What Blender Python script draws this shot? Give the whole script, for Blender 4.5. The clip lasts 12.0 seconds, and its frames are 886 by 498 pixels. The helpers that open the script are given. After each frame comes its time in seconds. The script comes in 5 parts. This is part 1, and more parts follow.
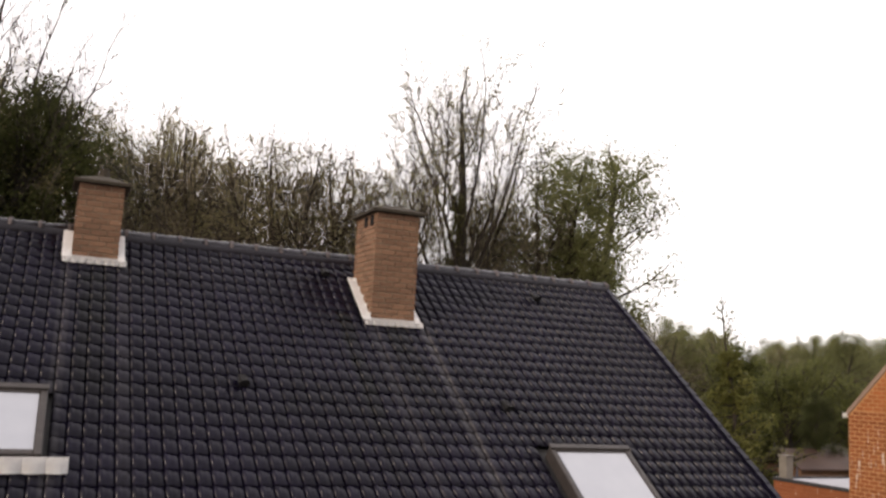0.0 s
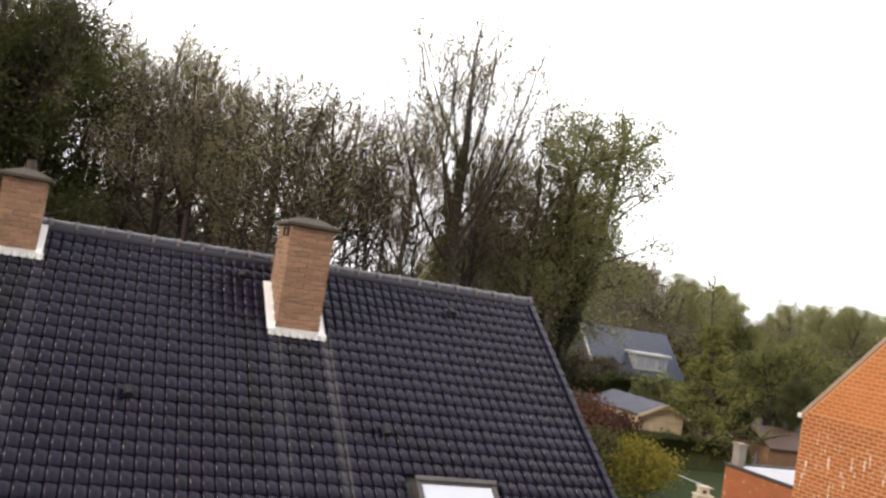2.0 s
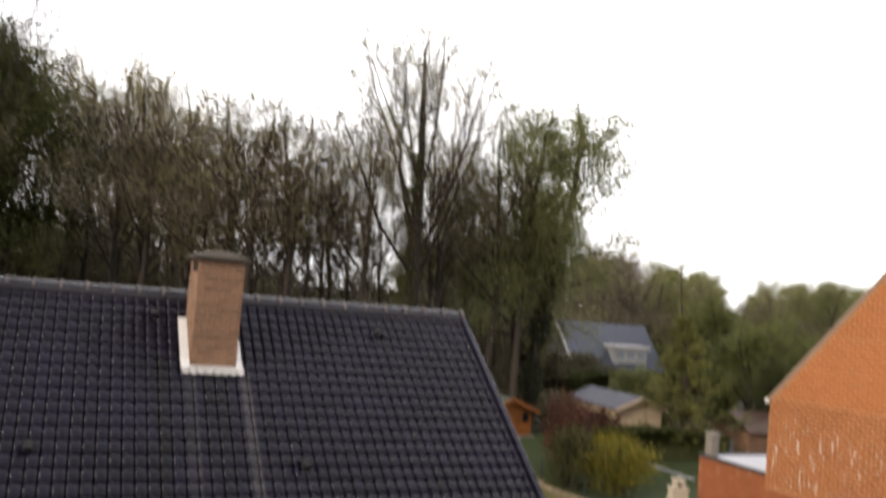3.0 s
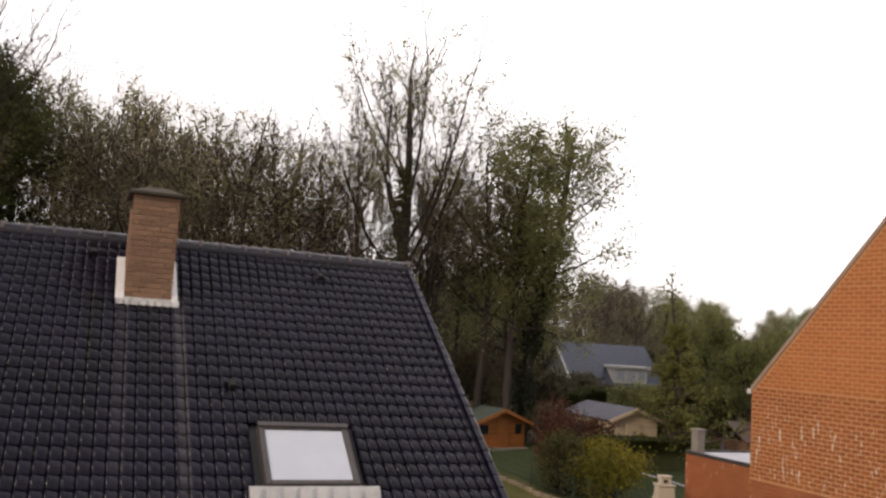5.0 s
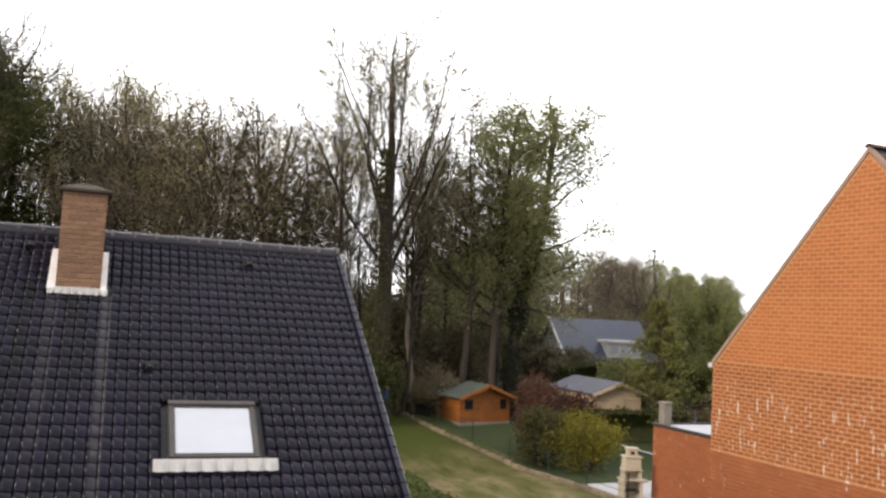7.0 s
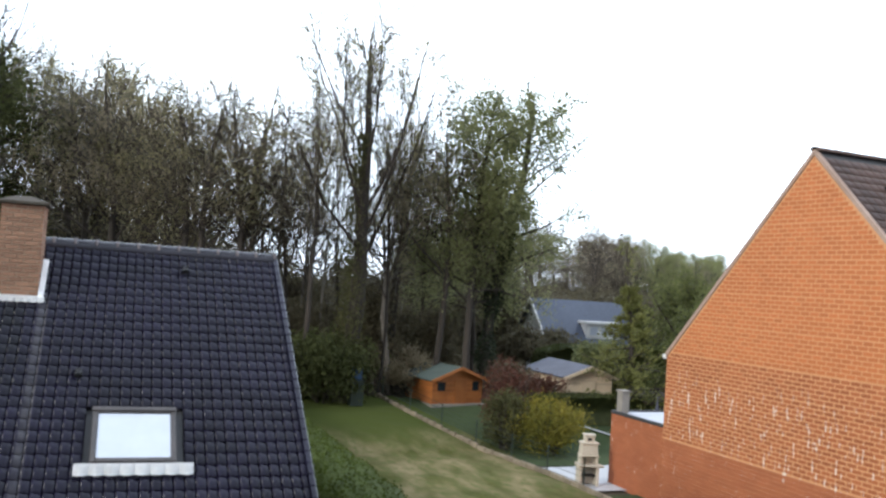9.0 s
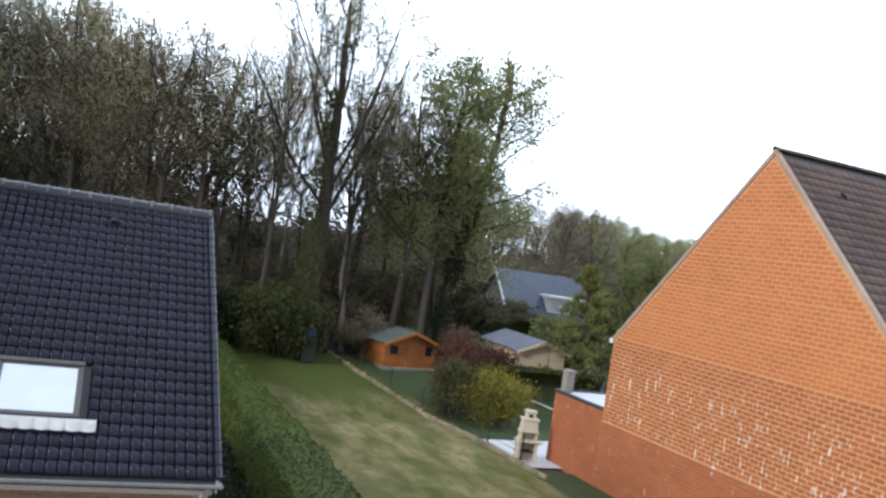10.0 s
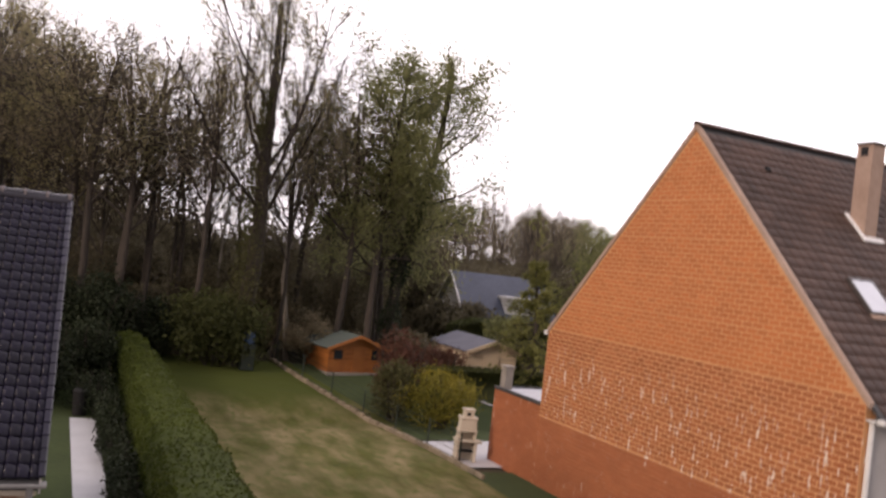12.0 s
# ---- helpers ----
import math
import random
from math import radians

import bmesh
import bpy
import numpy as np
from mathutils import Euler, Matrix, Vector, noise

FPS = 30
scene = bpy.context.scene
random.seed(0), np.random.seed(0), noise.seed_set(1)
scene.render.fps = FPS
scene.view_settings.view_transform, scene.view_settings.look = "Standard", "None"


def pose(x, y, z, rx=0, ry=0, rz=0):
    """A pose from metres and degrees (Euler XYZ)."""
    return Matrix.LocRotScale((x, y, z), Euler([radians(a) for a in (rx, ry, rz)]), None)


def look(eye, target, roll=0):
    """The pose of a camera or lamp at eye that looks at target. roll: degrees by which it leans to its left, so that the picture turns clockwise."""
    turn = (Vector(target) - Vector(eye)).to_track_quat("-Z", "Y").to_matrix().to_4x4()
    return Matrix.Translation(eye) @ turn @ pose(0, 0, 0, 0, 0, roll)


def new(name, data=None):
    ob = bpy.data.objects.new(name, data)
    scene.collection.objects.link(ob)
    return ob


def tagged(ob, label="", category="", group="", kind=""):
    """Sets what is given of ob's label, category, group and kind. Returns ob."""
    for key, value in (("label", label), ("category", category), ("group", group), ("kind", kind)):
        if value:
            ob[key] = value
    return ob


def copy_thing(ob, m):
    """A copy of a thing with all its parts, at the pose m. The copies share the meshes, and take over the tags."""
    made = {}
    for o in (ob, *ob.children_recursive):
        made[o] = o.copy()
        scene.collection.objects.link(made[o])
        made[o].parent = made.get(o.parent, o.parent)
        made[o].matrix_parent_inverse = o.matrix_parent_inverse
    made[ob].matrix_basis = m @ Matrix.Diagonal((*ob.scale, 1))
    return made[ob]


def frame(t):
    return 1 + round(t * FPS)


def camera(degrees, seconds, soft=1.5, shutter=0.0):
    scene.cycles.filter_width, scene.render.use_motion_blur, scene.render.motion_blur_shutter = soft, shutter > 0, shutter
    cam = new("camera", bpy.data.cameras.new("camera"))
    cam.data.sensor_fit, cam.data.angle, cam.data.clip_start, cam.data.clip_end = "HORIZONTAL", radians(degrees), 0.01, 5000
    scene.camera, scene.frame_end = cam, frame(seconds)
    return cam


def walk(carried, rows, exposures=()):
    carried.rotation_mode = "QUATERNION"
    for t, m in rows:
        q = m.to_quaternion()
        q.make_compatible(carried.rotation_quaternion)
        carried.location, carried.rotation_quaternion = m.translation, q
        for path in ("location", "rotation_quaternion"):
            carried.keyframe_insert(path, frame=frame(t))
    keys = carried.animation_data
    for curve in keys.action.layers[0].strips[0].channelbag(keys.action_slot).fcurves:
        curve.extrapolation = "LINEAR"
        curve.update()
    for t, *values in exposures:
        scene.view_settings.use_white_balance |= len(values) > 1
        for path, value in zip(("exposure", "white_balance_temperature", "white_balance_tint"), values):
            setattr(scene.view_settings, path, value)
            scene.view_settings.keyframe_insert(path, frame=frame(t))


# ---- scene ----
cam = camera(53.8, 12.0, 2.6, 0.35)
# seconds, eye x y z, yaw to the left, pitch up, lean to the left
PATH = [
    (0.0, -3.938, 0.519, 5.619, -23.96, 8.24, 3.08),
    (0.5, -3.565, 0.284, 5.853, -22.75, 5.53, 3.42),
    (1.0, -3.210, 0.077, 6.348, -22.71, 6.57, 1.77),
    (1.5, -2.918, -0.255, 6.751, -23.05, 2.77, 4.35),
    (2.0, -2.690, -0.596, 7.296, -22.46, 2.52, 9.23),
    (2.5, -2.372, -1.206, 7.459, -22.13, 3.89, 8.68),
    (2.7, -2.151, -0.990, 7.519, -22.85, 6.18, 6.17),
    (2.9, -1.846, -0.808, 7.631, -23.78, 0.86, 4.79),
    (3.0, -1.671, -0.750, 7.646, -23.40, 2.94, 4.80),
    (3.2, -1.576, -0.993, 7.570, -22.74, 6.59, 10.08),
    (4.8, -0.694, -1.388, 6.211, -22.81, 7.26, 3.05),
    (5.0, -0.470, -1.350, 6.054, -22.25, 5.89, 3.86),
    (5.5, -0.068, -1.525, 5.751, -21.40, 6.72, 5.19),
    (6.0, 0.200, -1.668, 5.956, -21.67, 5.19, 3.82),
    (6.5, 0.434, -2.224, 6.173, -21.41, 4.44, 3.34),
    (8.3, 1.499, -3.534, 6.556, -19.82, 2.98, 3.91),
    (8.5, 1.489, -3.545, 6.704, -20.30, 2.24, 4.88),
    (9.0, 1.729, -3.966, 6.989, -21.11, 2.34, 3.85),
    (9.5, 2.128, -3.831, 7.147, -22.64, -0.17, 6.63),
    (10.0, 2.491, -4.031, 7.370, -22.81, -0.15, 8.75),
    (10.5, 2.905, -4.067, 7.478, -22.80, 3.17, 10.29),
    (11.0, 3.277, -4.306, 7.685, -22.83, 4.78, 9.67),
    (11.5, 3.656, -4.314, 7.580, -23.79, 3.60, 12.99),
    (12.0, 4.610, -3.773, 6.962, -24.06, 0.86, 6.78),
]
EXPOSURES = [(0.0, -0.5, 6900, 16), (1.0, -0.05, 6900, 16), (1.5, 0.0, 6800, 13), (2.0, 0.2, 6600, 12), (2.5, 0.3, 6600, 12), (3.0, -0.1, 6700, 12), (4.8, -0.55, 6900, 15), (5.5, -0.62, 6900, 18), (6.5, -0.15, 6800, 14),
             (8.3, 0.22, 5750, 6), (10.0, 0.24, 5450, 5), (10.5, 0.08, 5500, 5), (11.0, -0.12, 6000, 8), (11.5, -0.5, 6500, 18), (12.0, -0.3, 6800, 24)]
walk(cam, [(t, pose(x, y, z, 90 + p, 0, w) @ pose(0, 0, 0, 0, 0, r)) for t, x, y, z, w, p, r in PATH], EXPOSURES)

# ---- sky and sun: a bright overcast evening, the sun low on the left behind thin cloud
SUN_EL, SUN_AZ = radians(24), radians(248)   # azimuth clockwise from +y
world = bpy.data.worlds.new("overcast")
scene.world = world
world.use_nodes = True
wn, wl = world.node_tree.nodes, world.node_tree.links
wn.clear()
w_out, w_bg = wn.new("ShaderNodeOutputWorld"), wn.new("ShaderNodeBackground")
w_sky = wn.new("ShaderNodeTexSky")
w_sky.sky_type, w_sky.sun_disc = "NISHITA", False
w_sky.sun_elevation, w_sky.sun_rotation = SUN_EL, SUN_AZ
w_sky.dust_density = 3.0
w_gain = wn.new("ShaderNodeMix")
w_gain.data_type, w_gain.blend_type = "RGBA", "MIX"
w_gain.inputs["Factor"].default_value = 0.86
w_mul = wn.new("ShaderNodeVectorMath")
w_mul.operation = "SCALE"
w_mul.inputs["Scale"].default_value = 0.10
w_cloud = wn.new("ShaderNodeTexNoise")
w_cloud.inputs["Scale"].default_value = 1.6
w_cloud.inputs["Detail"].default_value = 5
w_ramp = wn.new("ShaderNodeValToRGB")
w_ramp.color_ramp.elements[0].position, w_ramp.color_ramp.elements[0].color = 0.25, (1.02, 1.03, 1.08, 1)
w_ramp.color_ramp.elements[1].position, w_ramp.color_ramp.elements[1].color = 0.75, (1.35, 1.33, 1.32, 1)
# the cloud is brightest over the wood
w_tc, w_dot, w_map = wn.new("ShaderNodeTexCoord"), wn.new("ShaderNodeVectorMath"), wn.new("ShaderNodeMapRange")
w_dot.operation = "DOT_PRODUCT"
w_dot.inputs[1].default_value = (0.50, 0.84, 0.20)
w_map.interpolation_type = "SMOOTHSTEP"
w_map.inputs["From Min"].default_value, w_map.inputs["From Max"].default_value = -0.2, 1.0
w_map.inputs["To Min"].default_value, w_map.inputs["To Max"].default_value = 0.74, 2.4
wl.new(w_tc.outputs["Generated"], w_dot.inputs[0])
wl.new(w_dot.outputs["Value"], w_map.inputs["Value"])
wl.new(w_cloud.outputs["Fac"], w_ramp.inputs["Fac"])
wl.new(w_sky.outputs["Color"], w_mul.inputs[0])
wl.new(w_mul.outputs["Vector"], w_gain.inputs["A"])
wl.new(w_ramp.outputs["Color"], w_gain.inputs["B"])
wl.new(w_gain.outputs["Result"], w_bg.inputs["Color"])
wl.new(w_map.outputs["Result"], w_bg.inputs["Strength"])
wl.new(w_bg.outputs["Background"], w_out.inputs["Surface"])

sun = new("sun", bpy.data.lights.new("sun", "SUN"))
sun.data.energy, sun.data.angle, sun.data.color = 2.0, radians(14), (1.0, 0.88, 0.72)
sun.matrix_world = look((0, 0, 40), (0 - math.sin(SUN_AZ) * math.cos(SUN_EL), 0 - math.cos(SUN_AZ) * math.cos(SUN_EL), 40 - math.sin(SUN_EL)))


# ---- materials
def mat(name, rgb, rgb2=None, rough=0.8, fine=40.0, coarse=1.5, amount=0.35, bump=0.15, metal=0.0, pieces=0.0, spec=0.5, stretch=(1, 1, 1), coat=0.0):
    """Two scales of noise between two colours, a bump, and per-piece variation."""
    m = bpy.data.materials.new(name)
    m.use_nodes = True
    nt = m.node_tree
    b = nt.nodes["Principled BSDF"]
    rgb2 = rgb2 or tuple(c * 0.6 for c in rgb)
    geo, mp = nt.nodes.new("ShaderNodeNewGeometry"), nt.nodes.new("ShaderNodeMapping")
    mp.inputs["Scale"].default_value = stretch
    nt.links.new(geo.outputs["Position"], mp.inputs["Vector"])
    n1, n2 = nt.nodes.new("ShaderNodeTexNoise"), nt.nodes.new("ShaderNodeTexNoise")
    for n, sc, de in ((n1, fine, 3), (n2, coarse, 5)):
        n.inputs["Scale"].default_value, n.inputs["Detail"].default_value = sc, de
        nt.links.new(mp.outputs["Vector"], n.inputs["Vector"])
    add = nt.nodes.new("ShaderNodeMath")
    add.operation = "ADD"
    nt.links.new(n1.outputs["Fac"], add.inputs[0])
    nt.links.new(n2.outputs["Fac"], add.inputs[1])
    rng = nt.nodes.new("ShaderNodeMapRange")
    rng.inputs["From Min"].default_value, rng.inputs["From Max"].default_value = 1 - amount, 1 + amount
    nt.links.new(add.outputs[0], rng.inputs["Value"])
    mix = nt.nodes.new("ShaderNodeMix")
    mix.data_type = "RGBA"
    mix.inputs["A"].default_value, mix.inputs["B"].default_value = (*rgb2, 1), (*rgb, 1)
    nt.links.new(rng.outputs["Result"], mix.inputs["Factor"])
    colour = mix.outputs["Result"]
    if pieces:
        info = nt.nodes.new("ShaderNodeObjectInfo")
        s = nt.nodes.new("ShaderNodeMath")
        s.operation = "ADD"
        nt.links.new(info.outputs["Random"], s.inputs[0])
        nt.links.new(geo.outputs["Random Per Island"], s.inputs[1])
        f = nt.nodes.new("ShaderNodeMath")
        f.operation = "FRACT"
        nt.links.new(s.outputs[0], f.inputs[0])
        r = nt.nodes.new("ShaderNodeMapRange")
        r.inputs["To Min"].default_value, r.inputs["To Max"].default_value = 1 - pieces, 1 + pieces
        nt.links.new(f.outputs[0], r.inputs["Value"])
        hsv = nt.nodes.new("ShaderNodeHueSaturation")
        nt.links.new(r.outputs["Result"], hsv.inputs["Value"])
        nt.links.new(colour, hsv.inputs["Color"])
        colour = hsv.outputs["Color"]
    nt.links.new(colour, b.inputs["Base Color"])
    b.inputs["Roughness"].default_value, b.inputs["Metallic"].default_value = rough, metal
    b.inputs["Specular IOR Level"].default_value = spec
    b.inputs["Coat Weight"].default_value = coat
    if bump:
        bp = nt.nodes.new("ShaderNodeBump")
        bp.inputs["Strength"].default_value, bp.inputs["Distance"].default_value = bump, 0.02
        nt.links.new(n1.outputs["Fac"], bp.inputs["Height"])
        nt.links.new(bp.outputs["Normal"], b.inputs["Normal"])
    return m


def add_streaks(m, rgb, lo, hi, stretch, scale, span, z_top, detail=2):
    """Pale mineral streaks, long in one direction, on the material m below a height."""
    nt = m.node_tree
    b = nt.nodes["Principled BSDF"]
    old = b.inputs["Base Color"].links[0].from_socket
    geo, mp, n = nt.nodes.new("ShaderNodeNewGeometry"), nt.nodes.new("ShaderNodeMapping"), nt.nodes.new("ShaderNodeTexNoise")
    mp.inputs["Scale"].default_value = stretch
    n.inputs["Scale"].default_value, n.inputs["Detail"].default_value = scale, detail
    nt.links.new(geo.outputs["Position"], mp.inputs["Vector"])
    nt.links.new(mp.outputs["Vector"], n.inputs["Vector"])
    r = nt.nodes.new("ShaderNodeMapRange")
    r.inputs["From Min"].default_value, r.inputs["From Max"].default_value, r.inputs["To Max"].default_value = lo, hi, 0.8
    nt.links.new(n.outputs["Fac"], r.inputs["Value"])
    sep = nt.nodes.new("ShaderNodeSeparateXYZ")
    nt.links.new(geo.outputs["Position"], sep.inputs["Vector"])
    zr = nt.nodes.new("ShaderNodeMapRange")
    zr.inputs["From Min"].default_value, zr.inputs["From Max"].default_value = z_top, z_top - span
    nt.links.new(sep.outputs["Z"], zr.inputs["Value"])
    mu = nt.nodes.new("ShaderNodeMath")
    mu.operation = "MULTIPLY"
    nt.links.new(r.outputs["Result"], mu.inputs[0])
    nt.links.new(zr.outputs["Result"], mu.inputs[1])
    mix = nt.nodes.new("ShaderNodeMix")
    mix.data_type = "RGBA"
    nt.links.new(mu.outputs[0], mix.inputs["Factor"])
    nt.links.new(old, mix.inputs["A"])
    mix.inputs["B"].default_value = (*rgb, 1)
    nt.links.new(mix.outputs["Result"], b.inputs["Base Color"])
    return m


def leaf_mat(name, rgb, rgb2, glow=0.35):
    """Leaves: diffuse with some light let through, each leaf a little different."""
    m = mat(name, rgb, rgb2, rough=0.6, fine=3.0, coarse=0.25, amount=0.45, bump=0, pieces=0.22, spec=0.2)
    nt = m.node_tree
    b, out = nt.nodes["Principled BSDF"], nt.nodes["Material Output"]
    tr, mx = nt.nodes.new("ShaderNodeBsdfTranslucent"), nt.nodes.new("ShaderNodeMixShader")
    nt.links.new(b.inputs["Base Color"].links[0].from_socket, tr.inputs["Color"])
    mx.inputs["Fac"].default_value = glow
    nt.links.new(b.outputs["BSDF"], mx.inputs[1])
    nt.links.new(tr.outputs["BSDF"], mx.inputs[2])
    nt.links.new(mx.outputs["Shader"], out.inputs["Surface"])
    return m


M_TILE = mat("black_roof_tile", (0.0142, 0.0114, 0.0300), (0.0055, 0.0045, 0.0120), spec=0.33, rough=0.28, fine=25, coarse=0.9, bump=0.12, pieces=0.22)
# runs of pale mineral below the flashings and dark damp beside them
def add_runs(m, runs):
    nt = m.node_tree
    b = nt.nodes["Principled BSDF"]
    geo, sep, n = nt.nodes.new("ShaderNodeNewGeometry"), nt.nodes.new("ShaderNodeSeparateXYZ"), nt.nodes.new("ShaderNodeTexNoise")
    n.inputs["Scale"].default_value, n.inputs["Detail"].default_value = 4.0, 4
    nt.links.new(geo.outputs["Position"], sep.inputs["Vector"])
    nt.links.new(geo.outputs["Position"], n.inputs["Vector"])
    for x, half, top, bottom, rgb, most in runs:
        old = b.inputs["Base Color"].links[0].from_socket
        d = nt.nodes.new("ShaderNodeMath")
        d.operation = "SUBTRACT"
        nt.links.new(sep.outputs["X"], d.inputs[0])
        d.inputs[1].default_value = x
        a = nt.nodes.new("ShaderNodeMath")
        a.operation = "ABSOLUTE"
        nt.links.new(d.outputs[0], a.inputs[0])
        r = nt.nodes.new("ShaderNodeMapRange")
        r.interpolation_type = "SMOOTHSTEP"
        r.inputs["From Min"].default_value, r.inputs["From Max"].default_value = half, half * 0.55
        r.inputs["To Max"].default_value = most
        nt.links.new(a.outputs[0], r.inputs["Value"])
        zr, zl = nt.nodes.new("ShaderNodeMapRange"), nt.nodes.new("ShaderNodeMapRange")
        zr.inputs["From Min"].default_value, zr.inputs["From Max"].default_value = top + 0.05, top
        zl.inputs["From Min"].default_value, zl.inputs["From Max"].default_value = bottom, bottom + 1.2
        nt.links.new(sep.outputs["Z"], zr.inputs["Value"])
        nt.links.new(sep.outputs["Z"], zl.inputs["Value"])
        nr = nt.nodes.new("ShaderNodeMapRange")
        nr.inputs["From Min"].default_value, nr.inputs["From Max"].default_value, nr.inputs["To Min"].default_value = 0.35, 0.6, 0.35
        nt.links.new(n.outputs["Fac"], nr.inputs["Value"])
        f = r.outputs["Result"]
        for o in (zr, zl, nr):
            mu = nt.nodes.new("ShaderNodeMath")
            mu.operation = "MULTIPLY"
            nt.links.new(f, mu.inputs[0])
            nt.links.new(o.outputs["Result"], mu.inputs[1])
            f = mu.outputs[0]
        mix = nt.nodes.new("ShaderNodeMix")
        mix.data_type = "RGBA"
        nt.links.new(f, mix.inputs["Factor"])
        nt.links.new(old, mix.inputs["A"])
        mix.inputs["B"].default_value = (*rgb, 1)
        nt.links.new(mix.outputs["Result"], b.inputs["Base Color"])


PALE, DAMP = (0.115, 0.108, 0.115), (0.005, 0.005, 0.006)
add_runs(M_TILE, [(0.86, 0.085, 6.35, 3.2, PALE, 0.6), (0.10, 0.10, 6.35, 3.6, PALE, 0.25), (-0.28, 0.13, 6.4, 4.2, DAMP, 0.9), (0.45, 0.22, 6.3, 4.6, DAMP, 0.7),
                  (-3.12, 0.09, 6.7, 4.0, PALE, 0.22), (-3.80, 0.09, 6.7, 3.4, PALE, 0.35), (-3.45, 0.25, 6.7, 4.6, DAMP, 0.8)])
M_RIDGE = mat("ridge_tile_clay", (0.026, 0.022, 0.032), (0.012, 0.011, 0.016), rough=0.4, pieces=0.2)
M_BROWN = mat("brown_roof_tile", (0.115, 0.066, 0.050), (0.066, 0.041, 0.034), rough=0.6, fine=20, coarse=0.8, pieces=0.22)
M_BRICK = mat("orange_brick", (0.53, 0.176, 0.055), (0.44, 0.138, 0.043), rough=0.85, fine=30, coarse=0.7, pieces=0.09, bump=0.25)
M_BRICK_LOW = mat("brown_orange_brick", (0.400, 0.128, 0.044), (0.300, 0.090, 0.031), rough=0.85, fine=30, coarse=0.7, pieces=0.13, bump=0.25)
add_streaks(M_BRICK, (0.75, 0.62, 0.52), 0.715, 0.75, (7.5, 7.5, 1.9), 1.7, 0.5, 5.0)
add_streaks(M_BRICK_LOW, (0.78, 0.66, 0.56), 0.64, 0.69, (6.5, 6.5, 1.15), 1.7, 0.7, 4.8)
M_MORTAR = mat("pale_mortar", (0.64, 0.325, 0.150), (0.54, 0.26, 0.115), rough=0.95, fine=20)
add_streaks(M_MORTAR, (0.85, 0.76, 0.66), 0.60, 0.67, (6.5, 6.5, 1.15), 1.7, 0.7, 4.8)
M_PAINTED = mat("painted_lower_brick", (0.40, 0.132, 0.052), (0.31, 0.098, 0.039), rough=0.75, fine=25, coarse=0.6, pieces=0.07, bump=0.2)
add_streaks(M_PAINTED, (0.70, 0.55, 0.45), 0.70, 0.74, (6.5, 6.5, 1.2), 1.7, 0.5, 5.0)
M_TAN = mat("tan_brick", (0.36, 0.205, 0.125), (0.23, 0.125, 0.078), rough=0.85, fine=30, coarse=2.5, pieces=0.20, bump=0.25)
M_TANMORTAR = mat("tan_mortar", (0.42, 0.33, 0.24), (0.32, 0.24, 0.17), rough=0.95, fine=60)
M_BED = mat("ridge_mortar", (0.24, 0.20, 0.19), (0.10, 0.085, 0.085), rough=0.9, fine=9, coarse=2)
M_LEAD = mat("white_flashing", (0.92, 0.91, 0.90), (0.78, 0.76, 0.75), rough=0.6, fine=18, coarse=3, bump=0.2)
M_ZINC = mat("zinc_gutter", (0.42, 0.42, 0.42), (0.26, 0.26, 0.27), rough=0.5, metal=0.3, fine=12)
M_CREAM = mat("cream_fascia", (0.55, 0.48, 0.38), (0.42, 0.36, 0.28), rough=0.6, fine=15)
M_CONC = mat("weathered_concrete", (0.34, 0.30, 0.26), (0.20, 0.18, 0.16), rough=0.9, fine=30)
M_CAP = mat("mossy_chimney_cap", (0.085, 0.068, 0.050), (0.045, 0.038, 0.027), rough=0.9, fine=20)
M_FRAME = mat("skylight_frame", (0.085, 0.072, 0.068), (0.05, 0.043, 0.042), rough=0.45, fine=15)
M_DARK = mat("dark_void", (0.012, 0.011, 0.012), rough=0.9)
M_WHITE = mat("white_paint", (0.80, 0.79, 0.77), (0.68, 0.66, 0.64), rough=0.5, fine=20, bump=0.05)
M_GREYWALL = mat("grey_render", (0.45, 0.43, 0.42), (0.34, 0.32, 0.31), rough=0.9, fine=40)
M_COPING = mat("cement_verge", (0.47, 0.34, 0.27), (0.31, 0.21, 0.16), rough=0.9, fine=25)
M_BITUMEN = mat("grey_flat_roof", (0.50, 0.50, 0.54), (0.38, 0.38, 0.42), rough=0.5, fine=10, coarse=1)
M_EDGE = mat("dark_roof_edge", (0.06, 0.058, 0.06), rough=0.6)
M_SOIL = mat("leaf_litter", (0.07, 0.055, 0.03), (0.035, 0.03, 0.016), rough=1.0, fine=6, coarse=0.3, bump=0.4)
M_LAWN = mat("patchy_lawn", (0.104, 0.104, 0.026), (0.058, 0.066, 0.016), rough=1.0, spec=0.15, fine=7.0, coarse=0.5, amount=0.3, bump=0.5)
add_streaks(M_LAWN, (0.30, 0.235, 0.130), 0.38, 0.68, (1.0, 0.42, 1.0), 0.9, 0.01, 3.0, 9)
add_streaks(M_LAWN, (0.096, 0.112, 0.030), 0.48, 0.68, (1.0, 0.5, 1.0), 3.2, 0.01, 3.0, 6)
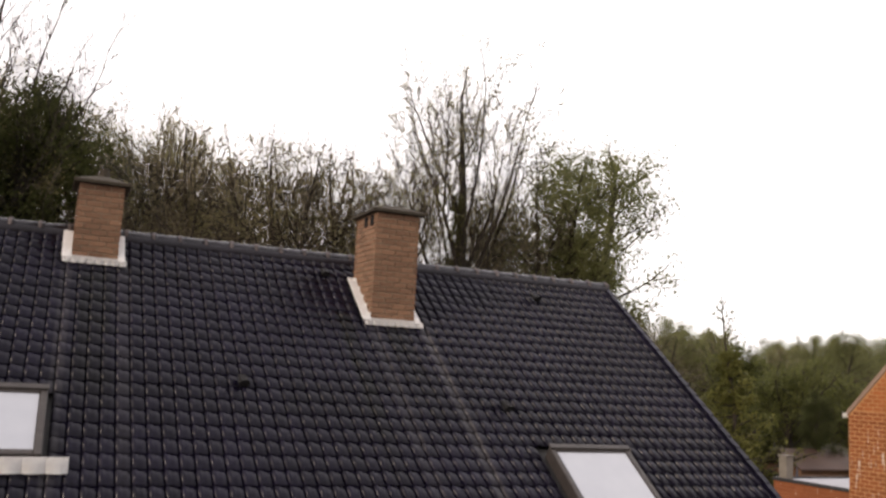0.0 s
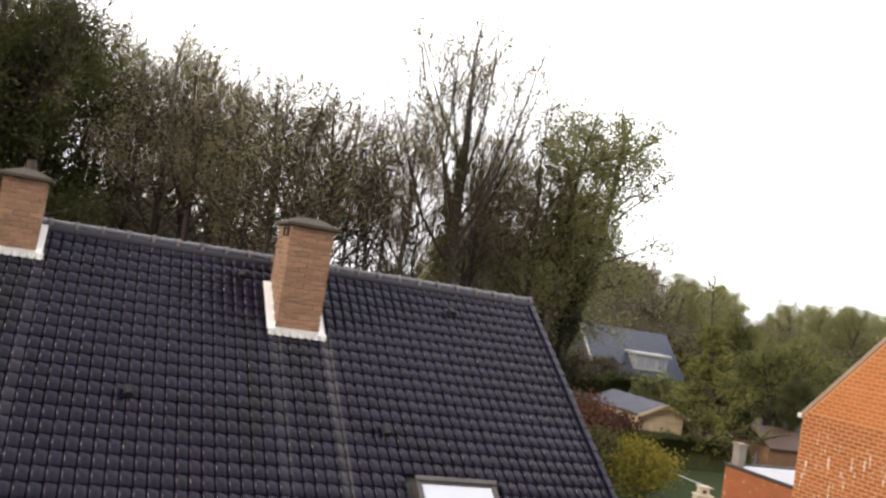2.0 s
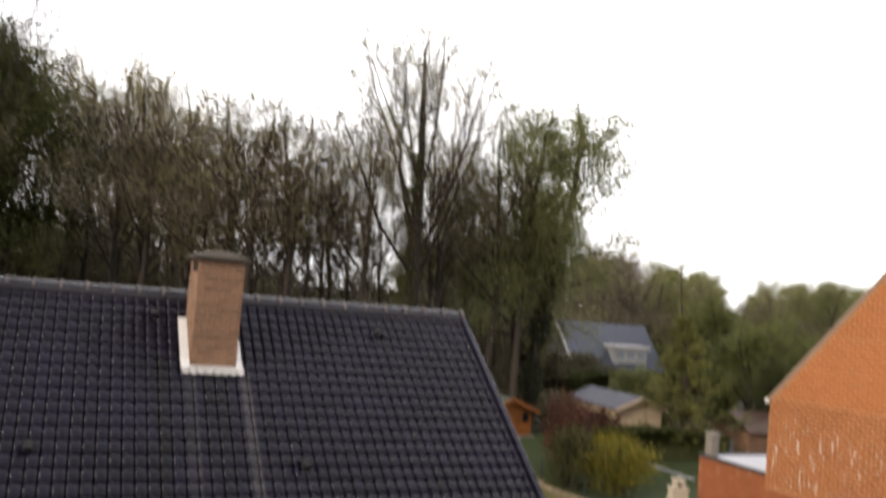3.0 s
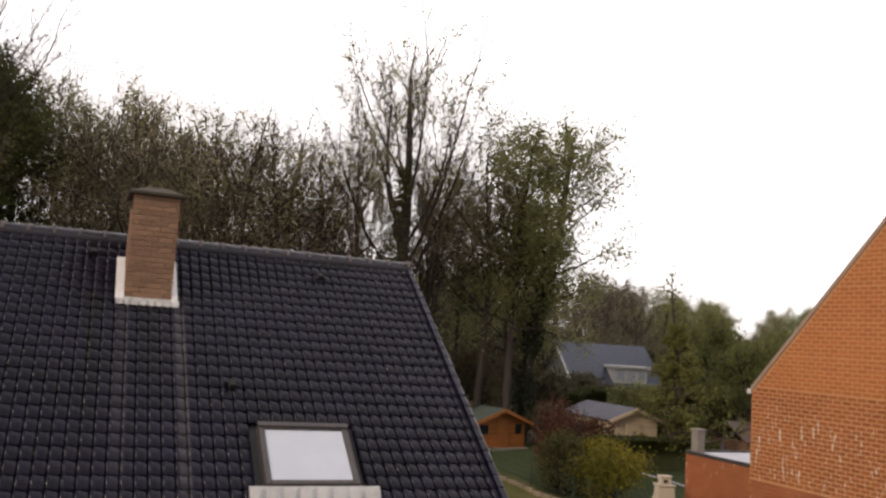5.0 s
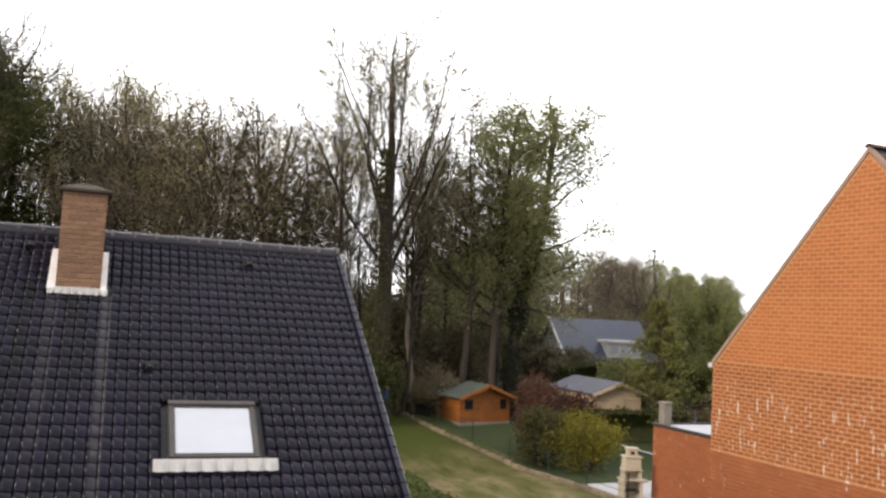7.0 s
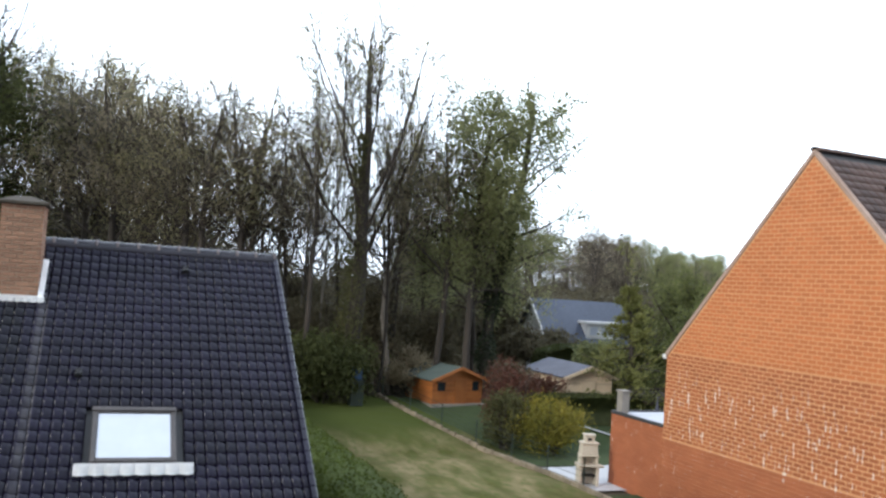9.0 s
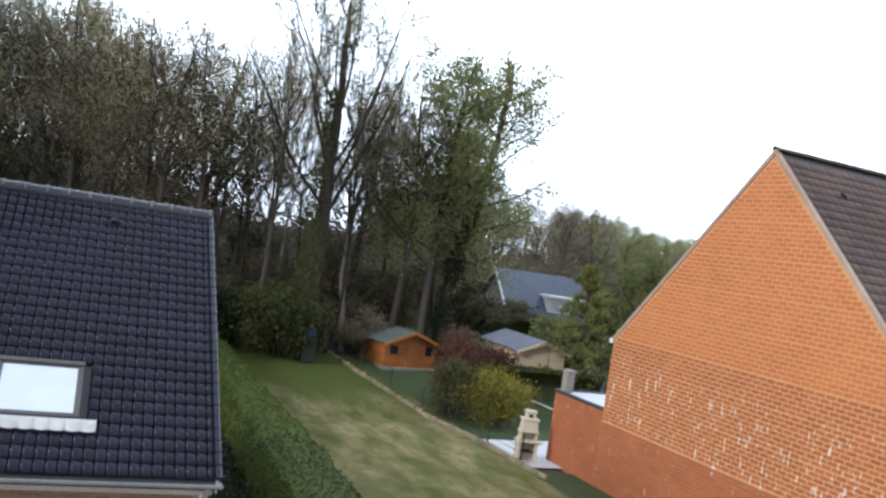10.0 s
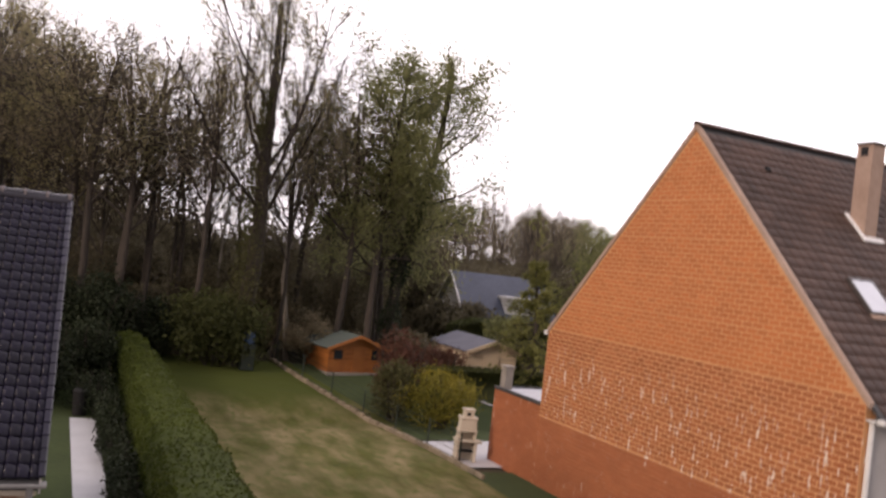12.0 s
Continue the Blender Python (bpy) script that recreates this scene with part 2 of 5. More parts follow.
# the ends of the lawn stay green
_nt = M_LAWN.node_tree
_b = _nt.nodes["Principled BSDF"]
_old = _b.inputs["Base Color"].links[0].from_socket
_geo, _sep, _m1, _m2, _mu, _mx = [_nt.nodes.new(q) for q in ("ShaderNodeNewGeometry", "ShaderNodeSeparateXYZ", "ShaderNodeMapRange", "ShaderNodeMapRange", "ShaderNodeMath", "ShaderNodeMix")]
_nt.links.new(_geo.outputs["Position"], _sep.inputs["Vector"])
for _q, _a, _c in ((_m1, 33.8, 30.3), (_m2, 17.0, 20.0)):
    _q.inputs["From Min"].default_value, _q.inputs["From Max"].default_value = _a, _c
    _nt.links.new(_sep.outputs["Y"], _q.inputs["Value"])
_mu.operation = "MULTIPLY"
_nt.links.new(_m1.outputs["Result"], _mu.inputs[0])
_nt.links.new(_m2.outputs["Result"], _mu.inputs[1])
_mx.data_type = "RGBA"
_nt.links.new(_mu.outputs[0], _mx.inputs["Factor"])
_mx.inputs["A"].default_value = (0.070, 0.085, 0.019, 1)
_nt.links.new(_old, _mx.inputs["B"])
_nt.links.new(_mx.outputs["Result"], _b.inputs["Base Color"])
M_GRASS = mat("dark_green_grass", (0.046, 0.068, 0.016), (0.028, 0.044, 0.010), rough=1.0, fine=5, coarse=0.4, bump=0.5)
M_PATH = mat("pale_concrete_path", (0.60, 0.60, 0.62), (0.46, 0.46, 0.48), rough=0.9, fine=20, coarse=1)
M_STONE = mat("pale_cast_stone", (0.66, 0.58, 0.47), (0.50, 0.43, 0.34), rough=0.9, fine=25)
M_EDGING = mat("stone_edging", (0.29, 0.235, 0.165), (0.17, 0.135, 0.095), rough=0.95, fine=12, pieces=0.25)
M_WOOD = mat("orange_stained_wood", (0.44, 0.155, 0.034), (0.30, 0.095, 0.020), rough=0.6, fine=18, coarse=2, pieces=0.15)
M_PALEWOOD = mat("pale_weathered_wood", (0.70, 0.56, 0.39), (0.58, 0.45, 0.31), rough=0.75, fine=18, pieces=0.15)
M_FELT = mat("green_grey_felt", (0.10, 0.125, 0.11), (0.06, 0.08, 0.07), rough=0.9, fine=14)
M_FELT2 = mat("blue_grey_felt", (0.12, 0.125, 0.165), (0.08, 0.083, 0.11), rough=0.85, fine=14)
M_SLATE = mat("blue_grey_slate", (0.085, 0.10, 0.15), (0.055, 0.065, 0.10), rough=0.5, fine=6, coarse=0.5, pieces=0.15)
M_BARK = mat("grey_brown_bark", (0.070, 0.055, 0.044), (0.034, 0.028, 0.023), rough=0.95, fine=8, coarse=0.7, bump=0.5, stretch=(1, 1, 0.25))
M_BIRCH = mat("pale_birch_bark", (0.26, 0.23, 0.19), (0.11, 0.09, 0.07), rough=0.9, fine=5, stretch=(1, 1, 0.5))
M_METAL = mat("dark_green_metal", (0.03, 0.045, 0.035), rough=0.5)
M_BLUE = mat("faded_blue_plastic", (0.06, 0.12, 0.26), rough=0.5)
L_SPRING = leaf_mat("spring_leaves", (0.430, 0.380, 0.195), (0.275, 0.247, 0.125), 0.72)
L_BROWN = leaf_mat("brown_bud_leaves", (0.385, 0.320, 0.210), (0.250, 0.210, 0.138), 0.72)
L_GREEN = leaf_mat("fresh_green_leaves", (0.325, 0.325, 0.140), (0.168, 0.176, 0.076), 0.6)
L_DARK = leaf_mat("dark_evergreen_leaves", (0.112, 0.122, 0.044), (0.052, 0.060, 0.022), 0.45)
# leaf colour lowered to hold the shade by path and wood; also the ivy
L_SHADE = leaf_mat("shade_darkened_leaves_and_ivy", (0.035, 0.046, 0.022), (0.016, 0.022, 0.011), 0.2)
L_CONIFER = leaf_mat("conifer_needles", (0.27, 0.265, 0.080), (0.125, 0.130, 0.040), 0.45)
L_YELLOW = leaf_mat("yellow_blossom_leaves", (0.36, 0.285, 0.040), (0.085, 0.110, 0.03), 0.45)
L_RED = leaf_mat("red_brown_leaves", (0.16, 0.065, 0.045), (0.075, 0.045, 0.03))
L_RUSSET = leaf_mat("russet_green_leaves", (0.14, 0.125, 0.055), (0.07, 0.08, 0.03), 0.4)
L_HEDGE = leaf_mat("hedge_leaves", (0.108, 0.136, 0.024), (0.036, 0.050, 0.011))
M_GLASS = bpy.data.materials.new("window_glass")
M_GLASS.use_nodes = True
_b = M_GLASS.node_tree.nodes["Principled BSDF"]
_b.inputs["Base Color"].default_value, _b.inputs["Roughness"].default_value = (0.02, 0.025, 0.03, 1), 0.04
# pale base colour stands in for white sky reflected in the panes
M_SKYPANE = mat("pane_in_reflected_sky_colour", (0.60, 0.63, 0.70), (0.52, 0.55, 0.63), rough=0.12, fine=4, coarse=1, amount=0.6, bump=0.0, coat=1.0)


# ---- ground shaped to fit the camera's view: level to y = 30, then climbing 1.18 m to the wood's edge
def rise(y):
    return min(max(0.1475 * (y - 30.0), 0.0), 1.18)


def laid(x, y):
    """A point of the flat garden plan, scaled about a camera position to fit its view: its place, and the scale of what
    stands there.
    """
    s = 1.0 if y < 30 else 12.406 / (0.1475 * (min(y, 46.1) + 4.21) + 7.36)
    f = min(max((x + 2.0) / 9.0, 0.0), 1.0)
    s = 1 - (1 - s) * f * f * (3 - 2 * f)
    q = -4.21 + s * (y + 4.21)
    return 2.79 + s * (x - 2.79), q, rise(q), s


# ---- builders
def mesh_of(name, verts, faces, material, smooth=False):
    me = bpy.data.meshes.new(name)
    me.from_pydata([tuple(v) for v in verts], [], [tuple(f) for f in faces])
    if material:
        me.materials.append(material)
    if smooth:
        me.polygons.foreach_set("use_smooth", [True] * len(me.polygons))
    me.update()
    return me


def put(name, me, parent=None, m=None, label=""):
    """An object on a mesh, under a thing or part."""
    ob = new(name, me)
    if parent:
        ob.parent = parent
    ob.matrix_basis = m or Matrix()
    if label:
        ob["label"] = label
    return ob


def thing(name, label, category, m=None, group="", kind=""):
    ob = new(name)
    ob.empty_display_size = 0.2
    ob.matrix_basis = m or Matrix()
    return tagged(ob, label, category, group, kind)


def part(name, bm, material, parent, label="", smooth=False):
    me = bpy.data.meshes.new(name)
    bm.to_mesh(me)
    bm.free()
    me.materials.append(material)
    if smooth:
        me.polygons.foreach_set("use_smooth", [True] * len(me.polygons))
    return put(name, me, parent, None, label)


def box(bm, x0, x1, y0, y1, z0, z1, bevel=0.0, m=None):
    """A box, its edges rounded off, into bm."""
    r = bmesh.ops.create_cube(bm, size=1)
    vs = r["verts"]
    for v in vs:
        v.co = Vector(((x0 + x1) / 2 + v.co.x * (x1 - x0), (y0 + y1) / 2 + v.co.y * (y1 - y0), (z0 + z1) / 2 + v.co.z * (z1 - z0)))
    if bevel:
        es = list({e for v in vs for e in v.link_edges})
        made = bmesh.ops.bevel(bm, geom=es, offset=bevel, segments=1, affect="EDGES", profile=0.5)
        vs = list({v for f in made["faces"] for v in f.verts} | {v for v in vs if v.is_valid})
    if m:
        for v in vs:
            v.co = m @ v.co
    return vs


def box_part(name, dims, material, parent, label="", bevel=0.006, m=None):
    bm = bmesh.new()
    box(bm, *dims, bevel, m)
    return part(name, bm, material, parent, label)


def prism(bm, ring, lo, hi, axis):
    """A polygon in two coordinates pushed along the third, from lo to hi."""
    def at(p, h):
        return {"x": (h, p[0], p[1]), "y": (p[0], h, p[1]), "z": (p[0], p[1], h)}[axis]
    a, b = [bm.verts.new(at(p, lo)) for p in ring], [bm.verts.new(at(p, hi)) for p in ring]
    n = len(ring)
    fs = [bm.faces.new(a[::-1]), bm.faces.new(b)]
    for i in range(n):
        fs.append(bm.faces.new((a[i], a[(i + 1) % n], b[(i + 1) % n], b[i])))
    bmesh.ops.recalc_face_normals(bm, faces=fs)


BOX_F = [(0, 1, 3, 2), (0, 4, 5, 1), (1, 5, 7, 3), (3, 7, 6, 2), (2, 6, 4, 0)]


def brick_data(w, d, h):
    """A brick: face at y = 0, slightly smaller than its back, open behind."""
    c = 0.004
    f = [(-w / 2 + c, 0, -h / 2 + c), (w / 2 - c, 0, -h / 2 + c), (-w / 2 + c, 0, h / 2 - c), (w / 2 - c, 0, h / 2 - c)]
    b = [(-w / 2, d, -h / 2), (w / 2, d, -h / 2), (-w / 2, d, h / 2), (w / 2, d, h / 2)]
    return f + b, BOX_F


def joined(name, data, mats, material, parent, label="", smooth=False):
    """Many copies of one small piece, joined into one mesh of kind stuff."""
    v0, f0 = np.array([(*v, 1.0) for v in data[0]]), data[1]
    n = len(v0)
    vs = np.concatenate([(v0 @ np.array(m).T)[:, :3] for m in mats]) if mats else np.zeros((0, 3))
    fs = [tuple(i + k * n for i in f) for k in range(len(mats)) for f in f0]
    ob = put(name, mesh_of(name, vs.tolist(), fs, material, smooth), parent, None, label)
    ob["kind"] = "stuff"
    return ob


def leaves(rng, centres, size, spread, flat=0.0):
    """Small four-cornered leaves scattered round the centres."""
    c = np.repeat(np.asarray(centres), 1, axis=0) + rng.normal(0, 1, (len(centres), 3)) * spread
    a, b = rng.normal(0, 1, (len(c), 3)), rng.normal(0, 1, (len(c), 3))
    if flat:
        a[:, 2] *= 1 - flat
        b[:, 2] *= 1 - flat
    a /= np.linalg.norm(a, axis=1)[:, None]
    b -= a * (a * b).sum(1)[:, None]
    b /= np.linalg.norm(b, axis=1)[:, None]
    s = size * rng.uniform(0.55, 1.3, (len(c), 1))
    quad = np.stack([c - a * s, c - b * s * 0.55, c + a * s, c + b * s * 0.55], 1)
    return quad.reshape(-1, 3), [(4 * i, 4 * i + 1, 4 * i + 2, 4 * i + 3) for i in range(len(c))]


class Wood:
    """Tapered limbs as one mesh, and the twig ends where leaves sit."""

    def __init__(self, seed):
        self.v, self.f, self.tips = [], [], []
        self.r = random.Random(seed)

    def limb(self, pts, r0, r1, sides):
        base = len(self.v)
        n = len(pts)
        for i, p in enumerate(pts):
            d = (pts[min(i + 1, n - 1)] - pts[max(i - 1, 0)]).normalized()
            u = d.orthogonal().normalized()
            w = d.cross(u)
            r = max(r0 + (r1 - r0) * i / (n - 1), 0.009)
            for k in range(sides):
                a = 2 * math.pi * k / sides
                self.v.append(p + (u * math.cos(a) + w * math.sin(a)) * r)
        for i in range(n - 1):
            for k in range(sides):
                a, b = base + i * sides + k, base + i * sides + (k + 1) % sides
                self.f.append((a, b, b + sides, a + sides))

    def path(self, p, d, length, steps, wander, lift):
        pts = [p]
        for _ in range(steps):
            d = (d + Vector((self.r.gauss(0, wander), self.r.gauss(0, wander), self.r.gauss(0, wander) + lift))).normalized()
            pts.append(pts[-1] + d * (length / steps))
        return pts

    def grow(self, p, d, length, radius, level, shape):
        steps = 5 if level == 0 else 4 if level < 3 else 2
        pts = self.path(p, d, length, steps, shape["wander"], shape["lift"])
        sides = 7 if level == 0 else 5 if level == 1 else 3
        self.limb(pts, radius, radius * (0.45 if level else 0.5), sides)
        if level >= shape["levels"]:
            self.tips += [(q, level) for q in pts[1:]]
            return
        if level >= shape["levels"] - 1:
            self.tips += [(q, level) for q in pts[1:]]
        kids = shape["kids"][level]
        for k in range(kids):
            at = shape["first"][level] + (1 - shape["first"][level]) * (k + self.r.random()) / kids
            i = min(int(at * steps), steps - 1)
            q = pts[i].lerp(pts[i + 1], at * steps - i)
            ax = (pts[i + 1] - pts[i]).normalized()
            turn = self.r.uniform(0, 2 * math.pi) if level else 2.4 * k + self.r.uniform(-0.5, 0.5)
            side = (Matrix.Rotation(turn, 3, ax) @ ax.orthogonal()).normalized()
            open_a = radians(shape["open"][level] * self.r.uniform(0.65, 1.3))
            nd = ax * math.cos(open_a) + side * math.sin(open_a)
            self.grow(q, nd, length * shape["short"][level] * self.r.uniform(1 - shape.get("vary", 0.3), 1 + shape.get("vary", 0.3) * 0.7) * ((1.08 - at) if shape.get("cone") and level == 0 else 1.15 - 0.45 * at), radius * shape.get("thin", 0.5) * (1.1 - 0.5 * at), level + 1, shape)
        tip = (pts[-1] - pts[-2]).normalized()
        self.grow(pts[-1], tip, length * shape["short"][level] * (shape.get("leader", 0.8) if level == 0 else 0.8), radius * 0.45, level + 1, shape)


RATIO = {}   # planned over built height of a tree


def tree(name, label, category, seed, height, radius, shape, leaf, leaf_n, leaf_size, spread, bark=None, at=(0, 0, 0), group="trees of the wood", lowest=0.0, clump=1, lean=0.0, ivy=0):
    """A tree: a tapered trunk with limbs and twigs, and a crown of small leaves, scaled to its height."""
    w = Wood(seed)
    x, y, z, s = laid(at[0], at[1])
    at, plan, height = (x, y, z), height, s * height + 7.36 * (1 - s) - z
    w.grow(Vector((0, 0, -0.3)), Vector((0, 0, 1)), height * shape["trunk"], radius, 0, shape)
    v = np.array([tuple(q) for q in w.v])
    k = height / np.percentile([q.z for q, _ in w.tips], shape.get("rank", 97))
    sc = np.array([k * shape.get("wide", 1.0), k * shape.get("wide", 1.0), k])
    ends = np.array([tuple(q) for q, _ in w.tips])
    drift = ends[:, :2].mean(0) / ends[:, 2].mean()   # the crown stands over the trunk
    v[:, :2] -= drift * v[:, 2:3]
    ends[:, :2] -= drift * ends[:, 2:3]
    v[:, 0] += lean * v[:, 2]
    ends[:, 0] += lean * ends[:, 2]
    top = thing(name, label, category, Matrix.Translation(at), group)
    RATIO[top] = plan / height
    put("trunk", mesh_of("trunk", v * sc, w.f, bark or M_BARK, True), top)
    tips = ends * sc
    tips = tips[tips[:, 2] > lowest]
    if leaf and len(tips):
        rng = np.random.default_rng(seed)
        c = tips[rng.integers(0, len(tips), max(1, leaf_n // clump))]
        c = np.repeat(c, clump, axis=0)
        if clump > 1:   # leaves gather in tufts of uneven size
            c += rng.normal(0, 1, c.shape) * np.repeat(rng.uniform(0.3, 1.0, (len(c) // clump, 1)), clump, axis=0) * spread
        lv, lf = leaves(rng, c, leaf_size, spread * (0.2 if clump > 1 else 1.0))
        put("crown", mesh_of("crown", lv, lf, leaf), top)
    if ivy:
        rng = np.random.default_rng(seed + 1)
        z = rng.uniform(0.8, height * 0.62, ivy)
        axis = np.array([tuple(q) for q in w.v[:42]]).reshape(6, 7, 3).mean(1)
        axis[:, :2] -= drift * axis[:, 2:3]
        axis[:, 0] += lean * axis[:, 2]
        axis = axis * sc
        a, q = rng.uniform(0, 2 * math.pi, ivy), np.sqrt(rng.uniform(0.1, 1, ivy)) * (0.62 - 0.3 * z / height) * (0.75 + 0.35 * np.sin(z * 2.1 + seed))
        c = np.stack([np.interp(z, axis[:, 2], axis[:, 0]) + np.cos(a) * q, np.interp(z, axis[:, 2], axis[:, 1]) + np.sin(a) * q, z], 1)
        lv, lf = leaves(rng, c, 0.09, 0.05)
        put("ivy", mesh_of("ivy", lv, lf, L_SHADE), top, None, "dark ivy climbing the trunk")
    return top


def placed(ob, x, y, turn, s, sz=None, z=0.0):
    """A further copy of a tree or shrub, turned and scaled."""
    x, y, z, g = laid(x, y)
    g *= RATIO.get(ob, 1.0)
    return copy_thing(ob, Matrix.Translation((x, y, z)) @ Matrix.Rotation(turn, 4, "Z") @ Matrix.Diagonal((s * g, s * g, (sz or s) * g, 1)))


def shrub(name, label, category, seed, rx, ry, h, leaf, n, size, at, twigs=30, bark=None):
    """A shrub: twigs from the ground and leaves through an uneven rounded body."""
    rng = np.random.default_rng(seed)
    x, y, z, g = laid(at[0], at[1])
    top = thing(name, label, category, Matrix.Translation((x, y, z)), "bushes and undergrowth")
    rx, ry, h = rx * g, ry * g, h * g
    w = Wood(seed)
    for _ in range(twigs):
        a, o = rng.uniform(0, 2 * math.pi), rng.uniform(0.1, 0.8)
        d = Vector((math.cos(a) * o * rx, math.sin(a) * o * ry, h * 0.9)).normalized()
        w.limb(w.path(Vector((math.cos(a) * 0.2 * rx, math.sin(a) * 0.2 * ry, -0.05)), d, h * rng.uniform(0.6, 1.0), 4, 0.12, 0.02), 0.03, 0.008, 4)
    put("stem_clump", mesh_of("stem_clump", [tuple(q) for q in w.v], w.f, bark or M_BARK, True), top)
    k = max(8, n // 60)
    a, e, q = rng.uniform(0, 2 * math.pi, k), rng.uniform(-0.9, 1, k), rng.uniform(0.45, 1, k)
    c = np.stack([np.cos(a) * np.sqrt(1 - e * e) * rx * q, np.sin(a) * np.sqrt(1 - e * e) * ry * q, h * (0.5 + 0.46 * e * q)], 1)
    c = c[rng.integers(0, k, n)]
    lv, lf = leaves(rng, c, size, np.array([rx, ry, h * 0.5]) * 0.16)
    lv[:, 2] = np.maximum(lv[:, 2], 0.01)
    put("foliage", mesh_of("foliage", lv, lf, leaf), top)
    return top

# ---- ground: one sheet to the horizon, with the lawns and paving laid on it
def sheet(name, ring, z, material, label, category):
    bm = bmesh.new()
    bm.faces.new([bm.verts.new((x, y, z)) for x, y in ring])
    me = bpy.data.meshes.new(name)
    bm.to_mesh(me)
    bm.free()
    me.materials.append(material)
    return tagged(put(name, me), label, category, kind="structure")


def rough_sheet(name, x0, x1, y0, y1, step, height, material, label, category, z=0.0, seed=3):
    """Uneven ground as a grid."""
    nx, ny = int((x1 - x0) / step) + 1, int((y1 - y0) / step) + 1
    vs = [(x0 + (x1 - x0) * i / (nx - 1), y0 + (y1 - y0) * j / (ny - 1), 0) for j in range(ny) for i in range(nx)]
    vs = [(x, y, z + height * noise.noise(Vector((x * 0.7, y * 0.7, seed))) + 0.4 * height * noise.noise(Vector((x * 3, y * 3, seed)))) for x, y, _ in vs]
    vs = [(q[0], q[1], q[2] + h) for q, h in ((laid(x, y), h) for x, y, h in vs)]
    fs = [(j * nx + i, j * nx + i + 1, (j + 1) * nx + i + 1, (j + 1) * nx + i) for j in range(ny - 1) for i in range(nx - 1)]
    return tagged(put(name, mesh_of(name, vs, fs, material, True)), label, category, kind="structure")


tagged(put("ground", mesh_of("ground", [(x, y, rise(y) - 0.06) for y in (-300, 30, 38, 1800) for x in (-900, 900)], [(0, 1, 3, 2), (2, 3, 5, 4), (4, 5, 7, 6)], M_SOIL)), "brown woodland ground covered with leaf litter", "ground", kind="structure")
rough_sheet("lawn", 8.4, 18.35, 6.0, 46.5, 0.25, 0.035, M_LAWN, "patchy lawn, green with dry yellow patches", "lawn")
rough_sheet("neighbour_lawn", 17.2, 32.0, 27.5, 46.0, 0.4, 0.02, M_GRASS, "dark green mown grass beyond the fence", "lawn", z=-0.03)
rough_sheet("side_lawn", -14.0, 8.0, 18.2, 44.0, 0.5, 0.02, M_GRASS, "green grass behind the black-roofed house", "lawn", z=-0.02)
M_PLOT = mat("front_paving", (0.24, 0.22, 0.20), (0.16, 0.15, 0.14), rough=0.95, fine=10)
sheet("front_yard", [(-30, -14), (40, -14), (40, 8.5), (-30, 8.5)], -0.02, M_PLOT, "grey paved yard before the houses", "pavement")
sheet("garden_path", [(5.75, 9.5), (6.6, 9.5), (6.75, 29.3), (5.9, 29.3)], 0.012, M_PATH, "pale concrete path beside the house", "path")
sheet("side_strip", [(18.25, 8.5), (20.1, 8.5), (20.1, 22.6), (18.25, 22.6)], 0.008, M_GRASS, "strip of dark grass below the blank gable", "lawn")
sheet("patio", [(18.45, 23.2), (23.5, 23.2), (23.5, 27.5), (18.3, 27.0)], 0.02, M_PATH, "pale paved patio round the stone barbecue", "patio")

# ---- the black-roofed house
PITCH = radians(37.04)
CP, SP, TP = math.cos(PITCH), math.sin(PITCH), math.tan(PITCH)
RIDGE_Y, RIDGE_Z, EAVE_Y = 13.26, 7.28, 8.40
EAVE_Z = RIDGE_Z - (RIDGE_Y - EAVE_Y) * TP
X_L, X_R = -13.0, 4.85
SLOPE = (RIDGE_Y - EAVE_Y) / CP
ROOF = Matrix.Translation((0, EAVE_Y, EAVE_Z)) @ Matrix.Rotation(PITCH, 4, "X")   # x along the eave, y up the slope, z out of it


def on_roof(x, s, n=0.0):
    return ROOF @ Matrix.Translation((x, s, n))


house = thing("house", "tan brick house with a steep black tiled roof and two chimneys", "house")
bm = bmesh.new()
prism(bm, [(8.85, -0.3), (17.67, -0.3), (17.67, EAVE_Z + 0.1), (13.26, RIDGE_Z - 0.28), (8.85, EAVE_Z + 0.1)], X_L + 0.3, X_R - 0.16, "x")
part("wall", bm, M_TANMORTAR, house, "tan brick wall")
bm = bmesh.new()
prism(bm, [(EAVE_Y + 0.02, EAVE_Z - 0.16), (RIDGE_Y, RIDGE_Z - 0.2), (18.12, EAVE_Z - 0.16), (18.12, EAVE_Z - 0.02), (RIDGE_Y, RIDGE_Z - 0.06), (EAVE_Y + 0.02, EAVE_Z - 0.05)], X_L, X_R - 0.03, "x")
roof = part("roof", bm, M_EDGE, house, "black roof of interlocking clay tiles")
# verge board along the gable
bm = bmesh.new()
prism(bm, [(EAVE_Y, EAVE_Z - 0.2), (RIDGE_Y, RIDGE_Z - 0.22), (18.14, EAVE_Z - 0.2), (18.14, EAVE_Z - 0.0), (RIDGE_Y, RIDGE_Z - 0.03), (EAVE_Y, EAVE_Z - 0.03)], X_R - 0.028, X_R + 0.0, "x")
part("verge_board", bm, M_GREYWALL, house, "grey painted verge board")
